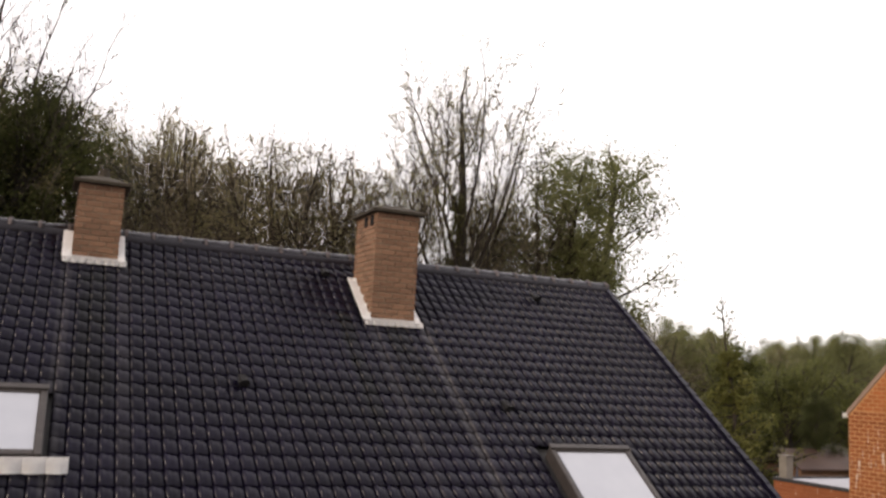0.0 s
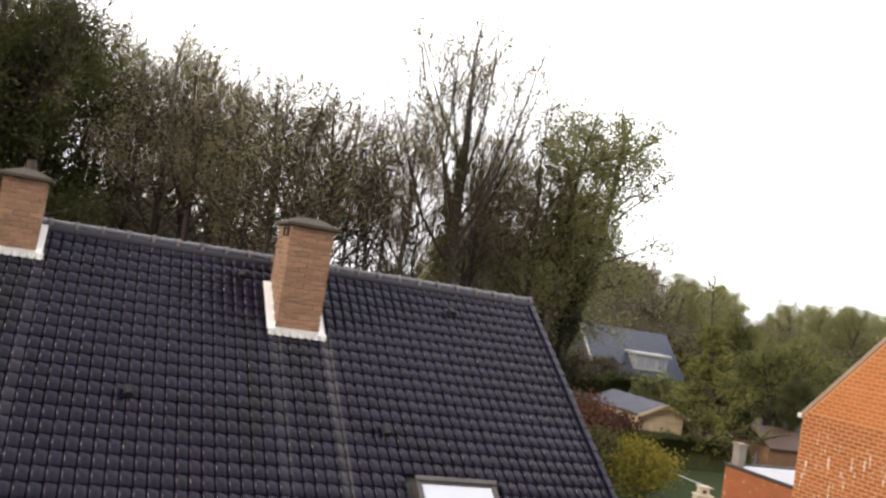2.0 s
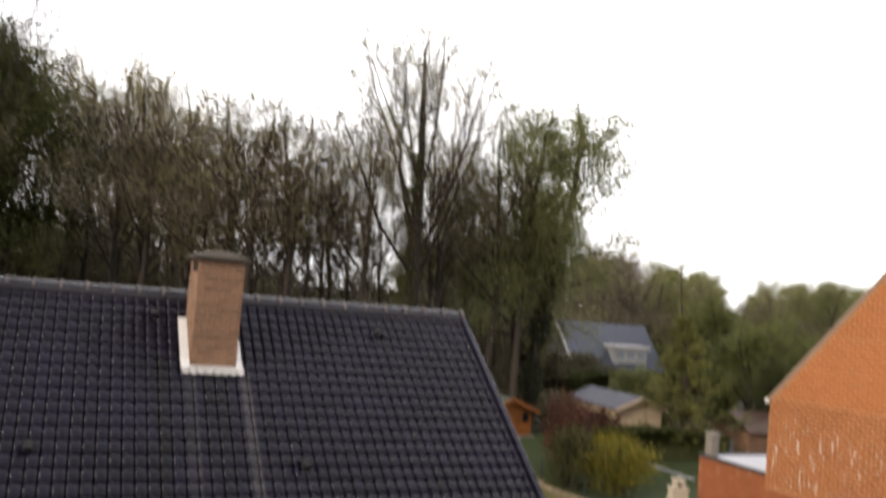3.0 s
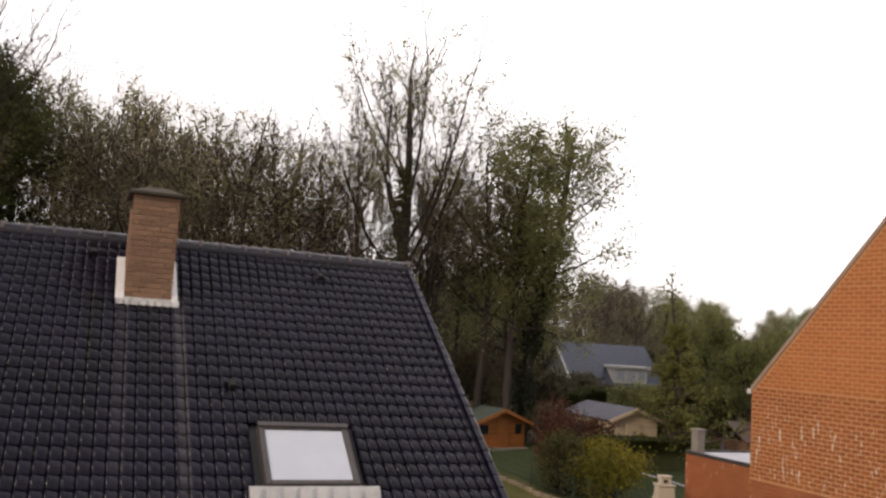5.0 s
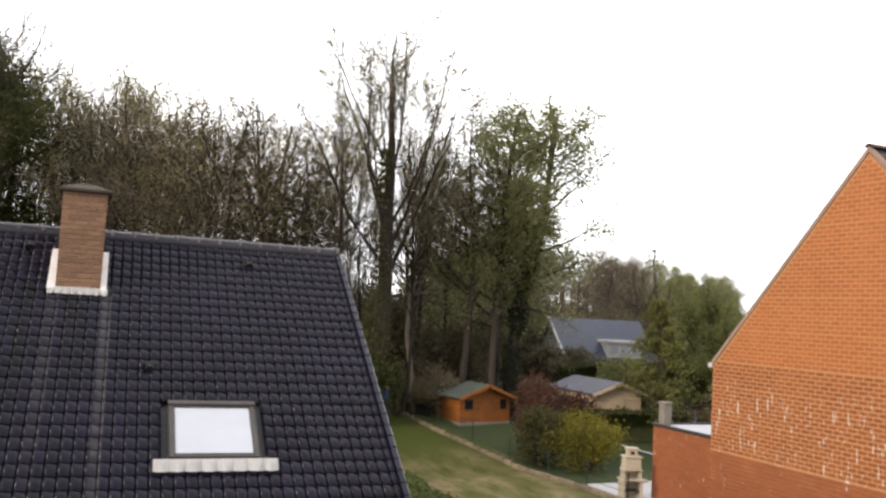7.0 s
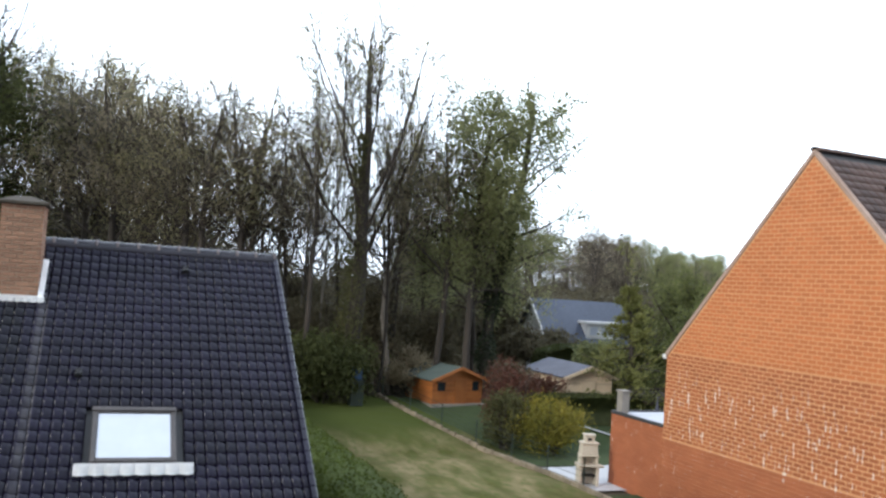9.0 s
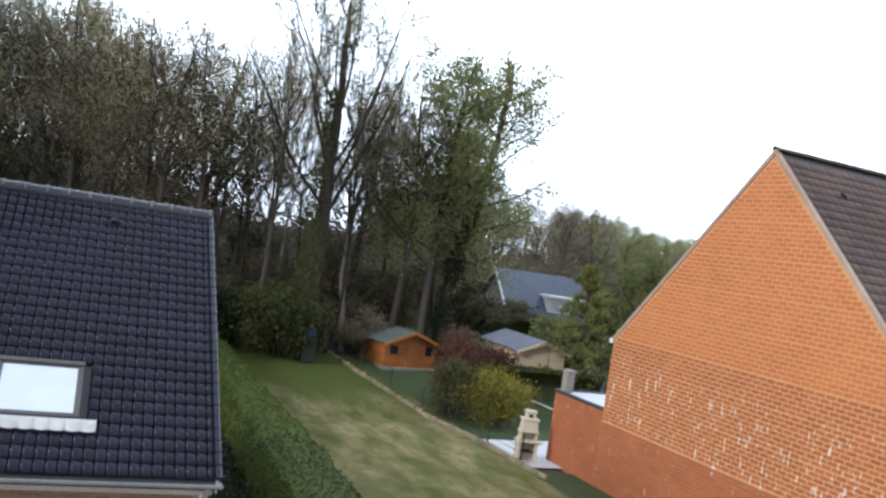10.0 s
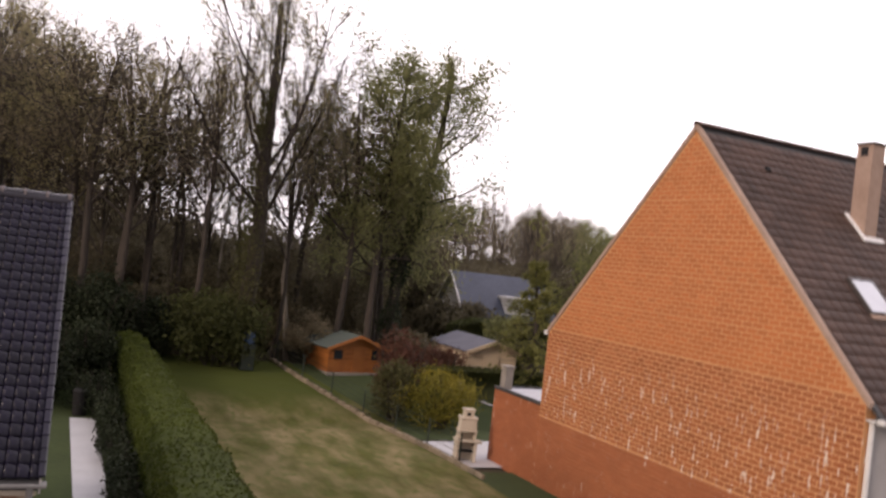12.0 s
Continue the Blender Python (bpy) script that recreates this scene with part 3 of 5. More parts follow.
# eave: fascia, soffit, gutter and downpipe
box_part("fascia", (X_L, X_R - 0.05, 8.48, 8.51, EAVE_Z - 0.25, EAVE_Z - 0.10), M_CREAM, house, "cream fascia board")
box_part("soffit", (X_L, X_R - 0.05, 8.512, 8.86, EAVE_Z - 0.25, EAVE_Z - 0.23), M_CREAM, house)
bm = bmesh.new()
ring = [(8.365 + 0.075 * math.cos(a), EAVE_Z - 0.045 + 0.075 * math.sin(a)) for a in [math.pi + i * math.pi / 8 for i in range(9)]]
ring += [(8.365 + 0.066 * math.cos(a), EAVE_Z - 0.045 + 0.066 * math.sin(a)) for a in [2 * math.pi - i * math.pi / 8 for i in range(9)]]
prism(bm, ring, X_L, X_R + 0.06, "x")
part("gutter", bm, M_ZINC, house, "zinc half-round gutter")
bm = bmesh.new()
for a, b in (((4.72, 8.375, EAVE_Z - 0.10), (4.72, 8.74, EAVE_Z - 0.52)), ((4.72, 8.74, EAVE_Z - 0.50), (4.72, 8.76, 0.0))):
    d = Vector(b) - Vector(a)
    bmesh.ops.create_cone(bm, cap_ends=True, segments=10, radius1=0.045, radius2=0.045, depth=d.length, matrix=Matrix.Translation((Vector(a) + Vector(b)) / 2) @ d.to_track_quat("Z", "Y").to_matrix().to_4x4())
part("downpipe", bm, M_ZINC, house, "grey zinc downpipe")


def brick_stack(name, parent, x0, x1, y0, y1, z_low, z_top, label):
    """A brick chimney on the roof: single bricks on the four sides, a slab cap, flashing with a scalloped apron."""
    ch = put(name, None, parent, None, label)
    bm = bmesh.new()
    box(bm, x0 + 0.012, x1 - 0.012, y0 + 0.012, y1 - 0.012, z_low - 0.4, z_top - 0.02)
    part("mortar_core", bm, M_TANMORTAR, ch, "tan mortar between the bricks")
    bw, bh, j = 0.19, 0.064, 0.011
    me = {}
    courses = int((z_top - z_low) / (bh + j))
    for i in range(courses):
        z = z_top - (bh + j) * (i + 0.5)
        for side in range(4):
            length = (x1 - x0) if side in (0, 2) else (y1 - y0)
            at = -length / 2
            first = True
            while at < length / 2 - 0.02:
                w = min(bw * (0.5 if first and (i + side) % 2 else 1.0), length / 2 - at)
                first = False
                c = at + w / 2
                at += w + j
                key = round(w, 3)
                if key not in me:
                    d = brick_data(key, 0.014, bh)
                    me[key] = mesh_of("brick", d[0], d[1], M_TAN)
                mx, my = (x0 + x1) / 2, (y0 + y1) / 2
                m = [Matrix.Translation((mx + c, y0, z)), Matrix.Translation((x1, my + c, z)) @ Matrix.Rotation(math.pi / 2, 4, "Z"),
                     Matrix.Translation((mx - c, y1, z)) @ Matrix.Rotation(math.pi, 4, "Z"), Matrix.Translation((x0, my - c, z)) @ Matrix.Rotation(-math.pi / 2, 4, "Z")][side]
                # below the roof surface nothing shows
                if m.translation.z > RIDGE_Z - (RIDGE_Y - m.translation.y) * TP - 0.05:
                    put("brick", me[key], ch, m @ Matrix.Translation((0, random.uniform(-0.003, 0.002), 0)))
    # openings under the cap, on the two sides
    for k, yy in enumerate((y0 + 0.13, y0 + 0.38)):
        box_part("flue_opening", (x0 - 0.012, x0 + 0.02, yy, yy + 0.12, z_top - 0.17, z_top - 0.03), M_DARK, ch, "dark flue opening", 0)
    bm = bmesh.new()
    o = 0.075
    vs = box(bm, x0 - o, x1 + o, y0 - o, y1 + o, z_top + 0.001, z_top + 0.05, 0.008)
    a = [bm.verts.new((x, y, z_top + 0.052)) for x, y in ((x0 - o + 0.02, y0 - o + 0.02), (x1 + o - 0.02, y0 - o + 0.02), (x1 + o - 0.02, y1 + o - 0.02), (x0 - o + 0.02, y1 + o - 0.02))]
    b = [bm.verts.new((x, y, z_top + 0.15)) for x, y in ((x0 + 0.2, y0 + 0.2), (x1 - 0.2, y0 + 0.2), (x1 - 0.2, y1 - 0.2), (x0 + 0.2, y1 - 0.2))]
    for i in range(4):
        bm.faces.new((a[i], a[(i + 1) % 4], b[(i + 1) % 4], b[i]))
    bm.faces.new(b)
    part("cap", bm, M_CAP, ch, "dark mossy concrete cap")
    # flashing: apron in front, stepped strips up both sides
    s0 = (y0 - EAVE_Y) / CP
    zf = RIDGE_Z - (RIDGE_Y - y0) * TP
    n = 8
    bm = bmesh.new()
    xs = [x0 - 0.11 + (x1 - x0 + 0.22) * i / (n * 4) for i in range(n * 4 + 1)]
    rows = []
    for i, x in enumerate(xs):
        wave = abs(math.sin(math.pi * i / 4))
        p = [ROOF @ Vector((x, s0 - 0.10 - 0.06 * wave, 0.045 + 0.03 * wave)), ROOF @ Vector((x, s0 - 0.02, 0.075)), Vector((x, y0 - 0.012, zf + 0.075 if x0 - 0.01 < x < x1 + 0.01 else zf + 0.06))]
        rows.append([bm.verts.new(q) for q in p])
    for a, b in zip(rows, rows[1:]):
        for k in range(2):
            bm.faces.new((a[k], b[k], b[k + 1], a[k + 1]))
    bmesh.ops.solidify(bm, geom=bm.faces[:], thickness=0.006)
    part("front_flashing", bm, M_LEAD, ch, "white painted lead apron with a scalloped edge")
    for sx, xf in ((-1, x0), (1, x1)):
        bm = bmesh.new()
        length = (y1 - y0) / CP
        m = ROOF @ Matrix.Translation((0, s0, 0))
        lo, hi = (xf - 0.12, xf + 0.0) if sx < 0 else (xf, xf + 0.09)
        box(bm, lo, hi, -0.02, min(length, SLOPE - s0) - 0.06, 0.05, 0.075, 0.004, m)
        k = 5
        for i in range(k):
            ya, yb = y0 + (y1 - y0) * i / k, y0 + (y1 - y0) * (i + 1) / k
            za = RIDGE_Z - abs(RIDGE_Y - ya) * TP - (0.12 if yb > RIDGE_Y - 0.2 else 0.0)
            box(bm, xf - 0.012 if sx < 0 else xf + 0.001, xf - 0.001 if sx < 0 else xf + 0.012, ya, yb + 0.01, za - 0.05, za + 0.15, 0.002)
        part("side_flashing", bm, M_LEAD, ch, "white stepped side flashing")
    return ch


CHIMNEYS = [(0.10, 0.75, 11.94, 12.82), (-3.76, -3.20, 12.66, 13.34)]
brick_stack("chimney", house, *CHIMNEYS[0], 5.95, 7.85, "square tan brick chimney with a dark slab cap")
second = brick_stack("chimney", house, *CHIMNEYS[1], 6.6, 7.86, "square tan brick chimney standing near the ridge")
bm = bmesh.new()
bmesh.ops.create_cone(bm, cap_ends=True, segments=14, radius1=0.075, radius2=0.06, depth=0.16, matrix=Matrix.Translation((-3.46, 12.98, 8.06)))
part("flue_pot", bm, M_CAP, second, "small dark flue pot")


def skylight(parent, x0, x1, s0, s1, label):
    """A roof window: frame, pane coloured like the reflected sky, top cover, scalloped apron below."""
    sk = put("skylight", None, parent, None, label)
    f = 0.075
    for name, dims in (("frame_side", (x0, x0 + f, s0, s1)), ("frame_side", (x1 - f, x1, s0, s1)), ("frame_bottom", (x0 + f, x1 - f, s0, s0 + f)), ("frame_top", (x0 + f, x1 - f, s1 - f, s1))):
        box_part(name, (*dims, -0.05, 0.12), M_FRAME, sk, "brown metal-clad frame", 0.01, ROOF)
    box_part("top_cover", (x0 - 0.01, x1 + 0.01, s1 - 0.05, s1 + 0.03, 0.121, 0.145), M_FRAME, sk, "brown metal cover", 0.008, ROOF)
    # the sky's reflection is painted into this pane's colour
    box_part("pane", (x0 + f + 0.002, x1 - f - 0.002, s0 + f + 0.002, s1 - f - 0.002, 0.085, 0.10), M_SKYPANE, sk, "pale pane, coloured for the sky it reflects", 0.002, ROOF)
    bm = bmesh.new()
    a0, a1, n = x0 - 0.2, x1 + 0.24, 64
    rows = []
    for i in range(n + 1):
        x = a0 + (a1 - a0) * i / n
        wave = abs(math.sin(math.pi * i / 8))
        rows.append([bm.verts.new(ROOF @ Vector(q)) for q in ((x, s0 - 0.180 - 0.055 * wave, 0.048 + 0.045 * wave), (x, s0 - 0.10, 0.085 + 0.03 * wave), (x, s0 - 0.02, 0.105))])
    for a, b in zip(rows, rows[1:]):
        for k in range(2):
            bm.faces.new((a[k], b[k], b[k + 1], a[k + 1]))
    bmesh.ops.solidify(bm, geom=bm.faces[:], thickness=0.01)
    part("apron", bm, M_LEAD, sk, "white scalloped apron flashing")
    return sk


SKYLIGHTS = [(1.75, 2.91, 0.88, 1.88), (-5.03, -3.865, 1.64, 2.62)]
for q in SKYLIGHTS:
    skylight(house, *q, "roof window with a white blind and white apron")


def dark_vent(x, s):
    """A small vent tile: a dark hooded opening."""
    bm = bmesh.new()
    ring = [(-0.045, 0.0), (0.045, 0.0), (0.045, 0.03), (0.025, 0.06), (-0.025, 0.06), (-0.045, 0.03)]
    m = ROOF @ Matrix.Translation((x, s, 0.065)) @ Matrix.Scale(1.35, 4)
    a = [bm.verts.new(m @ Vector((p, -0.05, q))) for p, q in ring]
    b = [bm.verts.new(m @ Vector((p * 0.8, 0.09, q * 0.25))) for p, q in ring]
    bm.faces.new(a)
    bm.faces.new(b[::-1])
    for i in range(6):
        bm.faces.new((a[i], b[i], b[(i + 1) % 6], a[(i + 1) % 6]))
    part("vent_tile", bm, M_DARK, house, "black roof vent tile")


for x, y in ((-0.35, 12.81), (3.13, 12.71), (1.50, 10.51), (-1.83, 10.73)):
    dark_vent(x, (y - EAVE_Y) / CP)


# ---- the orange brick house, turned a little
TURN2 = radians(1.13)
H2 = Matrix.Translation((20.136, 15.18, 0)) @ Matrix.Rotation(TURN2, 4, "Z")   # x along its ridge, y towards its garden
E2, A2, D2, L2 = 5.20, 11.48, 6.15, 13.0
K2 = (A2 - E2) / D2
house2 = thing("house", "orange brick house with a tall blank gable and brown tiled roof", "house", H2)
bm = bmesh.new()
prism(bm, [(-D2, -0.4), (D2, -0.4), (D2, E2 - 0.1), (0, A2 - 0.16), (-D2, E2 - 0.1)], 0.006, 0.32, "x")
gable = part("gable_wall", bm, M_MORTAR, house2, "orange brick gable wall with pale mortar")
box_part("front_wall", (0.325, L2, -D2, -D2 + 0.3, -0.4, E2 - 0.12), M_GREYWALL, house2, "grey rendered front wall", 0.0)
box_part("back_wall", (0.325, L2, D2 - 0.3, D2, -0.4, E2 - 0.12), M_GREYWALL, house2, "", 0.0)
bm = bmesh.new()
prism(bm, [(-D2, -0.4), (D2, -0.4), (D2, E2 - 0.1), (0, A2 - 0.16), (-D2, E2 - 0.1)], L2 - 0.3, L2 - 0.002, "x")
part("far_gable_wall", bm, M_GREYWALL, house2)
bm = bmesh.new()
e = 0.35
prism(bm, [(-D2 - e, E2 - e * K2 - 0.12), (0, A2 - 0.12), (D2 + e * 0.3, E2 - e * 0.3 * K2 - 0.12), (D2 + e * 0.3, E2 - e * 0.3 * K2 - 0.02), (0, A2 - 0.02), (-D2 - e, E2 - e * K2 - 0.02)], 0.06, L2 + 0.05, "x")
roof2 = part("roof", bm, M_EDGE, house2, "brown concrete tiled roof")
# cement verge along the front rake, thin tile edge on the garden rake
bm = bmesh.new()
prism(bm, [(-D2 - 0.1, E2 - 0.1 * K2 - 0.11), (0, A2 - 0.11), (0, A2 + 0.035), (-D2 - 0.1, E2 - 0.1 * K2 + 0.035)], -0.025, 0.11, "x")
part("verge", bm, M_COPING, house2, "pale cement verge")
bm = bmesh.new()
prism(bm, [(0, A2 - 0.15), (D2 + 0.05, E2 - 0.05 * K2 - 0.15), (D2 + 0.05, E2 - 0.05 * K2 + 0.03), (0, A2 + 0.03)], -0.035, 0.10, "x")
part("verge", bm, M_COPING, house2, "thin cement verge")
box_part("gutter_end", (-0.05, 0.9, D2 + 0.02, D2 + 0.20, E2 - 0.24, E2 - 0.08), M_WHITE, house2, "white gutter end", 0.02)
box_part("front_gutter", (0.02, L2, -D2 - 0.42, -D2 - 0.27, E2 - 0.50, E2 - 0.38), M_WHITE, house2, "white box gutter", 0.02)
box_part("front_soffit", (0.02, L2, -D2 - 0.27, -D2 - 0.003, E2 - 0.46, E2 - 0.43), M_WHITE, house2, "white soffit", 0.0)
box_part("downpipe", (0.10, 0.20, -D2 - 0.12, -D2 - 0.02, -0.3, E2 - 0.46), M_WHITE, house2, "white downpipe", 0.02)
win = put("window", None, house2, None, "white framed window in the front wall")
box_part("window_frame", (1.1, 2.5, -D2 - 0.03, -D2 - 0.002, 2.4, 3.8), M_WHITE, win, "", 0.01)
box_part("pane", (1.2, 2.4, -D2 - 0.04, -D2 - 0.032, 2.5, 3.7), M_GLASS, win, "", 0.0)


def on_roof2(x, y, n=0.0):
    """A frame on the front slope: x along the ridge, y up the slope, z out of it."""
    return Matrix.Translation((x, y, A2 + K2 * y)) @ Matrix.Rotation(math.atan(K2), 4, "X") @ Matrix.Translation((0, 0, n))


# its chimney, skylight and vent
ch2 = put("chimney", None, house2, None, "tall rendered chimney with a dark opening")
box_part("chimney_shaft", (3.80, 4.28, -2.52, -2.02, 8.3, 11.40), M_COPING, ch2, "weathered cement stack", 0.015)
box_part("cap", (3.76, 4.32, -2.56, -1.98, 11.402, 11.47), M_CAP, ch2, "dark slab cap", 0.01)
box_part("flue_opening", (3.785, 3.81, -2.38, -2.16, 11.10, 11.34), M_DARK, ch2, "dark opening", 0.0)
bm = bmesh.new()
for dims in ((3.66, 3.798, -0.38, 0.50, 0.03, 0.07), (3.66, 4.42, -0.54, -0.38, 0.03, 0.08)):
    box(bm, *dims, 0.004, on_roof2(0, -2.27))
part("flashing", bm, M_LEAD, ch2, "white chimney flashing")
sk2 = put("skylight", None, house2, None, "small roof window with a pale pane")
m2 = on_roof2(1.95, -4.44)
for name, dims in (("frame_side", (-0.06, 0.0)), ("frame_side", (0.78, 0.84))):
    box_part(name, (*dims, -0.06, 1.06, 0.0, 0.10), M_FRAME, sk2, "", 0.008, m2)
for name, dims in (("frame_bottom", (-0.06, 0.0)), ("frame_top", (1.0, 1.06))):
    box_part(name, (0.0, 0.78, *dims, 0.0, 0.10), M_FRAME, sk2, "", 0.008, m2)
# pane colour imitates the reflected sky
box_part("pane", (0.003, 0.777, 0.003, 0.997, 0.06, 0.08), M_SKYPANE, sk2, "", 0.0, m2)
box_part("apron", (-0.1, 0.88, -0.2, -0.065, 0.04, 0.06), M_COPING, sk2, "", 0.003, m2)
box_part("vent_tile", (1.55, 1.70, -0.07, 0.07, 0.05, 0.11), M_DARK, house2, "black vent tile", 0.01, on_roof2(0, -1.05))

# its flat-roofed annex, the wall in line with the gable
annex = thing("annex", "flat-roofed orange brick annex built against the gable house", "annex", H2)
ANX = 9.30
box_part("side_wall", (0.012, 0.30, D2 + 0.002, ANX, -0.6, 2.60), M_MORTAR, annex, "orange brick annex wall", 0.0)
box_part("back_wall", (0.31, 6.0, ANX - 0.3, ANX, -0.6, 2.60), M_MORTAR, annex, "", 0.0)
box_part("roof", (0.10, 6.0, D2 + 0.003, ANX - 0.08, 2.603, 2.66), M_BITUMEN, annex, "grey bitumen flat roof", 0.0)
box_part("roof_edge", (-0.03, 0.095, D2 + 0.003, ANX + 0.03, 2.604, 2.72), M_EDGE, annex, "dark metal roof edge", 0.01)
box_part("roof_edge", (0.10, 6.0, ANX - 0.075, ANX + 0.03, 2.604, 2.72), M_EDGE, annex, "dark metal roof edge", 0.01)
ch3 = put("chimney", None, annex, None, "small stone-coloured chimney at the roof corner")
box_part("chimney_shaft", (0.12, 0.45, ANX - 0.46, ANX - 0.12, 2.661, 3.44), M_CONC, ch3, "", 0.012)
box_part("cap", (0.08, 0.49, ANX - 0.50, ANX - 0.08, 3.442, 3.50), M_CONC, ch3, "", 0.01)


# ---- the garden
def plank_shed(name, label, x0, x1, y0, y1, eave, ridge, wood, felt, windows, overhang=0.45, turn=0.0):
    """A garden shed: overlapping boards, a gabled felt roof, windows and a door in the gable front."""
    gx, gy, gz, g = laid(x0, y0)
    sh = thing(name, label, "shed", Matrix.Translation((gx, gy, gz)) @ Matrix.Rotation(radians(turn), 4, "Z") @ Matrix.Scale(g, 4), "garden sheds")
    w, d = x1 - x0, y1 - y0
    box_part("base", (-0.1, w + 0.1, -0.25, d + 0.1, -0.3, 0.10), M_CONC, sh, "concrete base slab")
    bm = bmesh.new()
    prism(bm, [(0.02, 0.102), (w - 0.02, 0.102), (w - 0.02, eave), (w / 2, ridge - 0.03), (0.02, eave)], 0.02, d - 0.02, "y")
    part("body", bm, wood, sh)
    bh = 0.14
    me_s = mesh_of("board", *brick_data(d, 0.025, bh - 0.008), wood)
    for i in range(int((eave - 0.1) / bh)):
        z = 0.1 + bh * (i + 0.5)
        put("board", me_s, sh, Matrix.Translation((-0.002, d / 2, z)) @ Matrix.Rotation(-math.pi / 2, 4, "Z"))
        put("board", mesh_of("board", *brick_data(w, 0.025, bh - 0.008), wood), sh, Matrix.Translation((w / 2, -0.002, z)))
    for i in range(int((ridge - eave) / bh)):
        z = eave + bh * (i + 0.35)
        ww = w * (1 - (z + bh / 2 - eave) / (ridge - eave)) - 0.05
        if ww > 0.2:
            put("board", mesh_of("board", *brick_data(ww, 0.025, bh - 0.008), wood), sh, Matrix.Translation((w / 2, -0.002, z)))
    sl = math.atan2(ridge - eave, w / 2)
    for sx in (-1, 1):
        m = Matrix.Translation((w / 2, 0, ridge)) @ Matrix.Rotation(sx * sl, 4, "Y")
        ln = (w / 2 + 0.3) / math.cos(sl)
        box_part("roof_sheet", (0.0 if sx > 0 else -ln, ln if sx > 0 else 0.0, -overhang, d + 0.2, 0.0, 0.06), felt, sh, "felted roof sheet", 0.01, m)
        box_part("barge_board", (0.02 if sx > 0 else -ln, ln if sx > 0 else -0.02, -overhang - 0.03, -overhang - 0.004, -0.11, 0.07), wood, sh, "", 0.004, m)
    for x, ww, z0, z1, nm in windows:
        op = put(nm, None, sh)
        box_part("frame", (x - 0.05, x + ww + 0.05, -0.05, -0.006, z0 - 0.05, z1 + 0.05), wood, op, "", 0.005)
        box_part("pane" if nm == "window" else "panel", (x, x + ww, -0.062, -0.052, z0, z1), M_GLASS if nm == "window" else wood, op, "", 0.0)
    return sh


plank_shed("garden_shed", "orange stained wooden garden shed with green felt roof", 19.55, 23.05, 42.85, 45.75, 1.55, 2.20, M_WOOD, M_FELT,
           [(0.30, 0.55, 0.85, 1.35, "window"), (2.75, 0.45, 0.85, 1.4, "window"), (1.55, 0.75, 0.15, 1.5, "door")], 0.35, 12)
plank_shed("garden_shed", "pale weathered wooden shed with grey felt roof", 27.7, 30.9, 42.0, 47.0, 2.0, 2.62, M_PALEWOOD, M_FELT2,
           [(1.1, 0.9, 0.2, 1.7, "door")], 0.3)

# stone barbecue
bbq = thing("barbecue", "pale cast-stone garden barbecue with a tapered chimney", "barbecue", Matrix.Translation((18.85, 24.15, 0.02)) @ Matrix.Rotation(radians(-14), 4, "Z") @ Matrix.Diagonal((0.72, 0.80, 0.96, 1)))
for dims in ((-0.52, -0.38, -0.3, 0.32, 0, 0.72), (0.38, 0.52, -0.3, 0.32, 0, 0.72), (-0.379, 0.379, 0.22, 0.32, 0, 0.72)):
    box_part("leg_wall", dims, M_STONE, bbq, "", 0.015)
box_part("worktop", (-0.60, 0.60, -0.38, 0.36, 0.721, 0.81), M_STONE, bbq, "", 0.02)
for dims in ((-0.45, -0.35, -0.24, 0.30, 0.811, 1.10), (0.35, 0.45, -0.24, 0.30, 0.811, 1.10), (-0.349, 0.349, 0.20, 0.30, 0.811, 1.10)):
    box_part("hearth_wall", dims, M_STONE, bbq, "", 0.012)
box_part("mantel", (-0.49, 0.49, -0.31, 0.33, 1.101, 1.16), M_STONE, bbq, "", 0.02)
bm = bmesh.new()
lo = [(-0.43, -0.26), (0.43, -0.26), (0.43, 0.29), (-0.43, 0.29)]
hi = [(-0.39, -0.23), (0.39, -0.23), (0.39, 0.27), (-0.39, 0.27)]
a, b = [bm.verts.new((*p, 1.161)) for p in lo], [bm.verts.new((*p, 1.56)) for p in hi]
for i in range(4):
    bm.faces.new((a[i], a[(i + 1) % 4], b[(i + 1) % 4], b[i]))
bm.faces.new(a[::-1]), bm.faces.new(b)
bmesh.ops.bevel(bm, geom=bm.edges[:], offset=0.015, segments=1, affect="EDGES", profile=0.5)
part("hood", bm, M_STONE, bbq, "slightly tapered stone hood")
box_part("collar", (-0.46, 0.46, -0.29, 0.32, 1.561, 1.63), M_STONE, bbq, "", 0.02)
box_part("flue", (-0.25, 0.25, -0.14, 0.22, 1.631, 1.86), M_STONE, bbq, "", 0.02)
box_part("flue_opening", (-0.12, 0.08, -0.147, -0.138, 1.68, 1.80), M_DARK, bbq, "dark smoke opening", 0.0)
box_part("cap", (-0.30, 0.30, -0.18, 0.26, 1.861, 1.93), M_STONE, bbq, "", 0.02)
box_part("side_shelf", (0.521, 0.78, -0.28, 0.28, 0.70, 0.76), M_STONE, bbq, "", 0.012)
box_part("charcoal_shelf", (-0.37, 0.37, -0.2, 0.19, 0.35, 0.39), M_DARK, bbq, "dark shelf", 0.0)

kerb = [laid(*q) for q in ((25.62, 36.3), (25.9, 32.0), (26.15, 32.0), (25.87, 36.3))]
tagged(put("garden_kerb", mesh_of("garden_kerb", [(x, y, z + 0.05) for x, y, z, _ in kerb], [(0, 1, 2, 3)], M_PATH)), "pale concrete kerb across the neighbouring grass", "kerb", kind="structure")
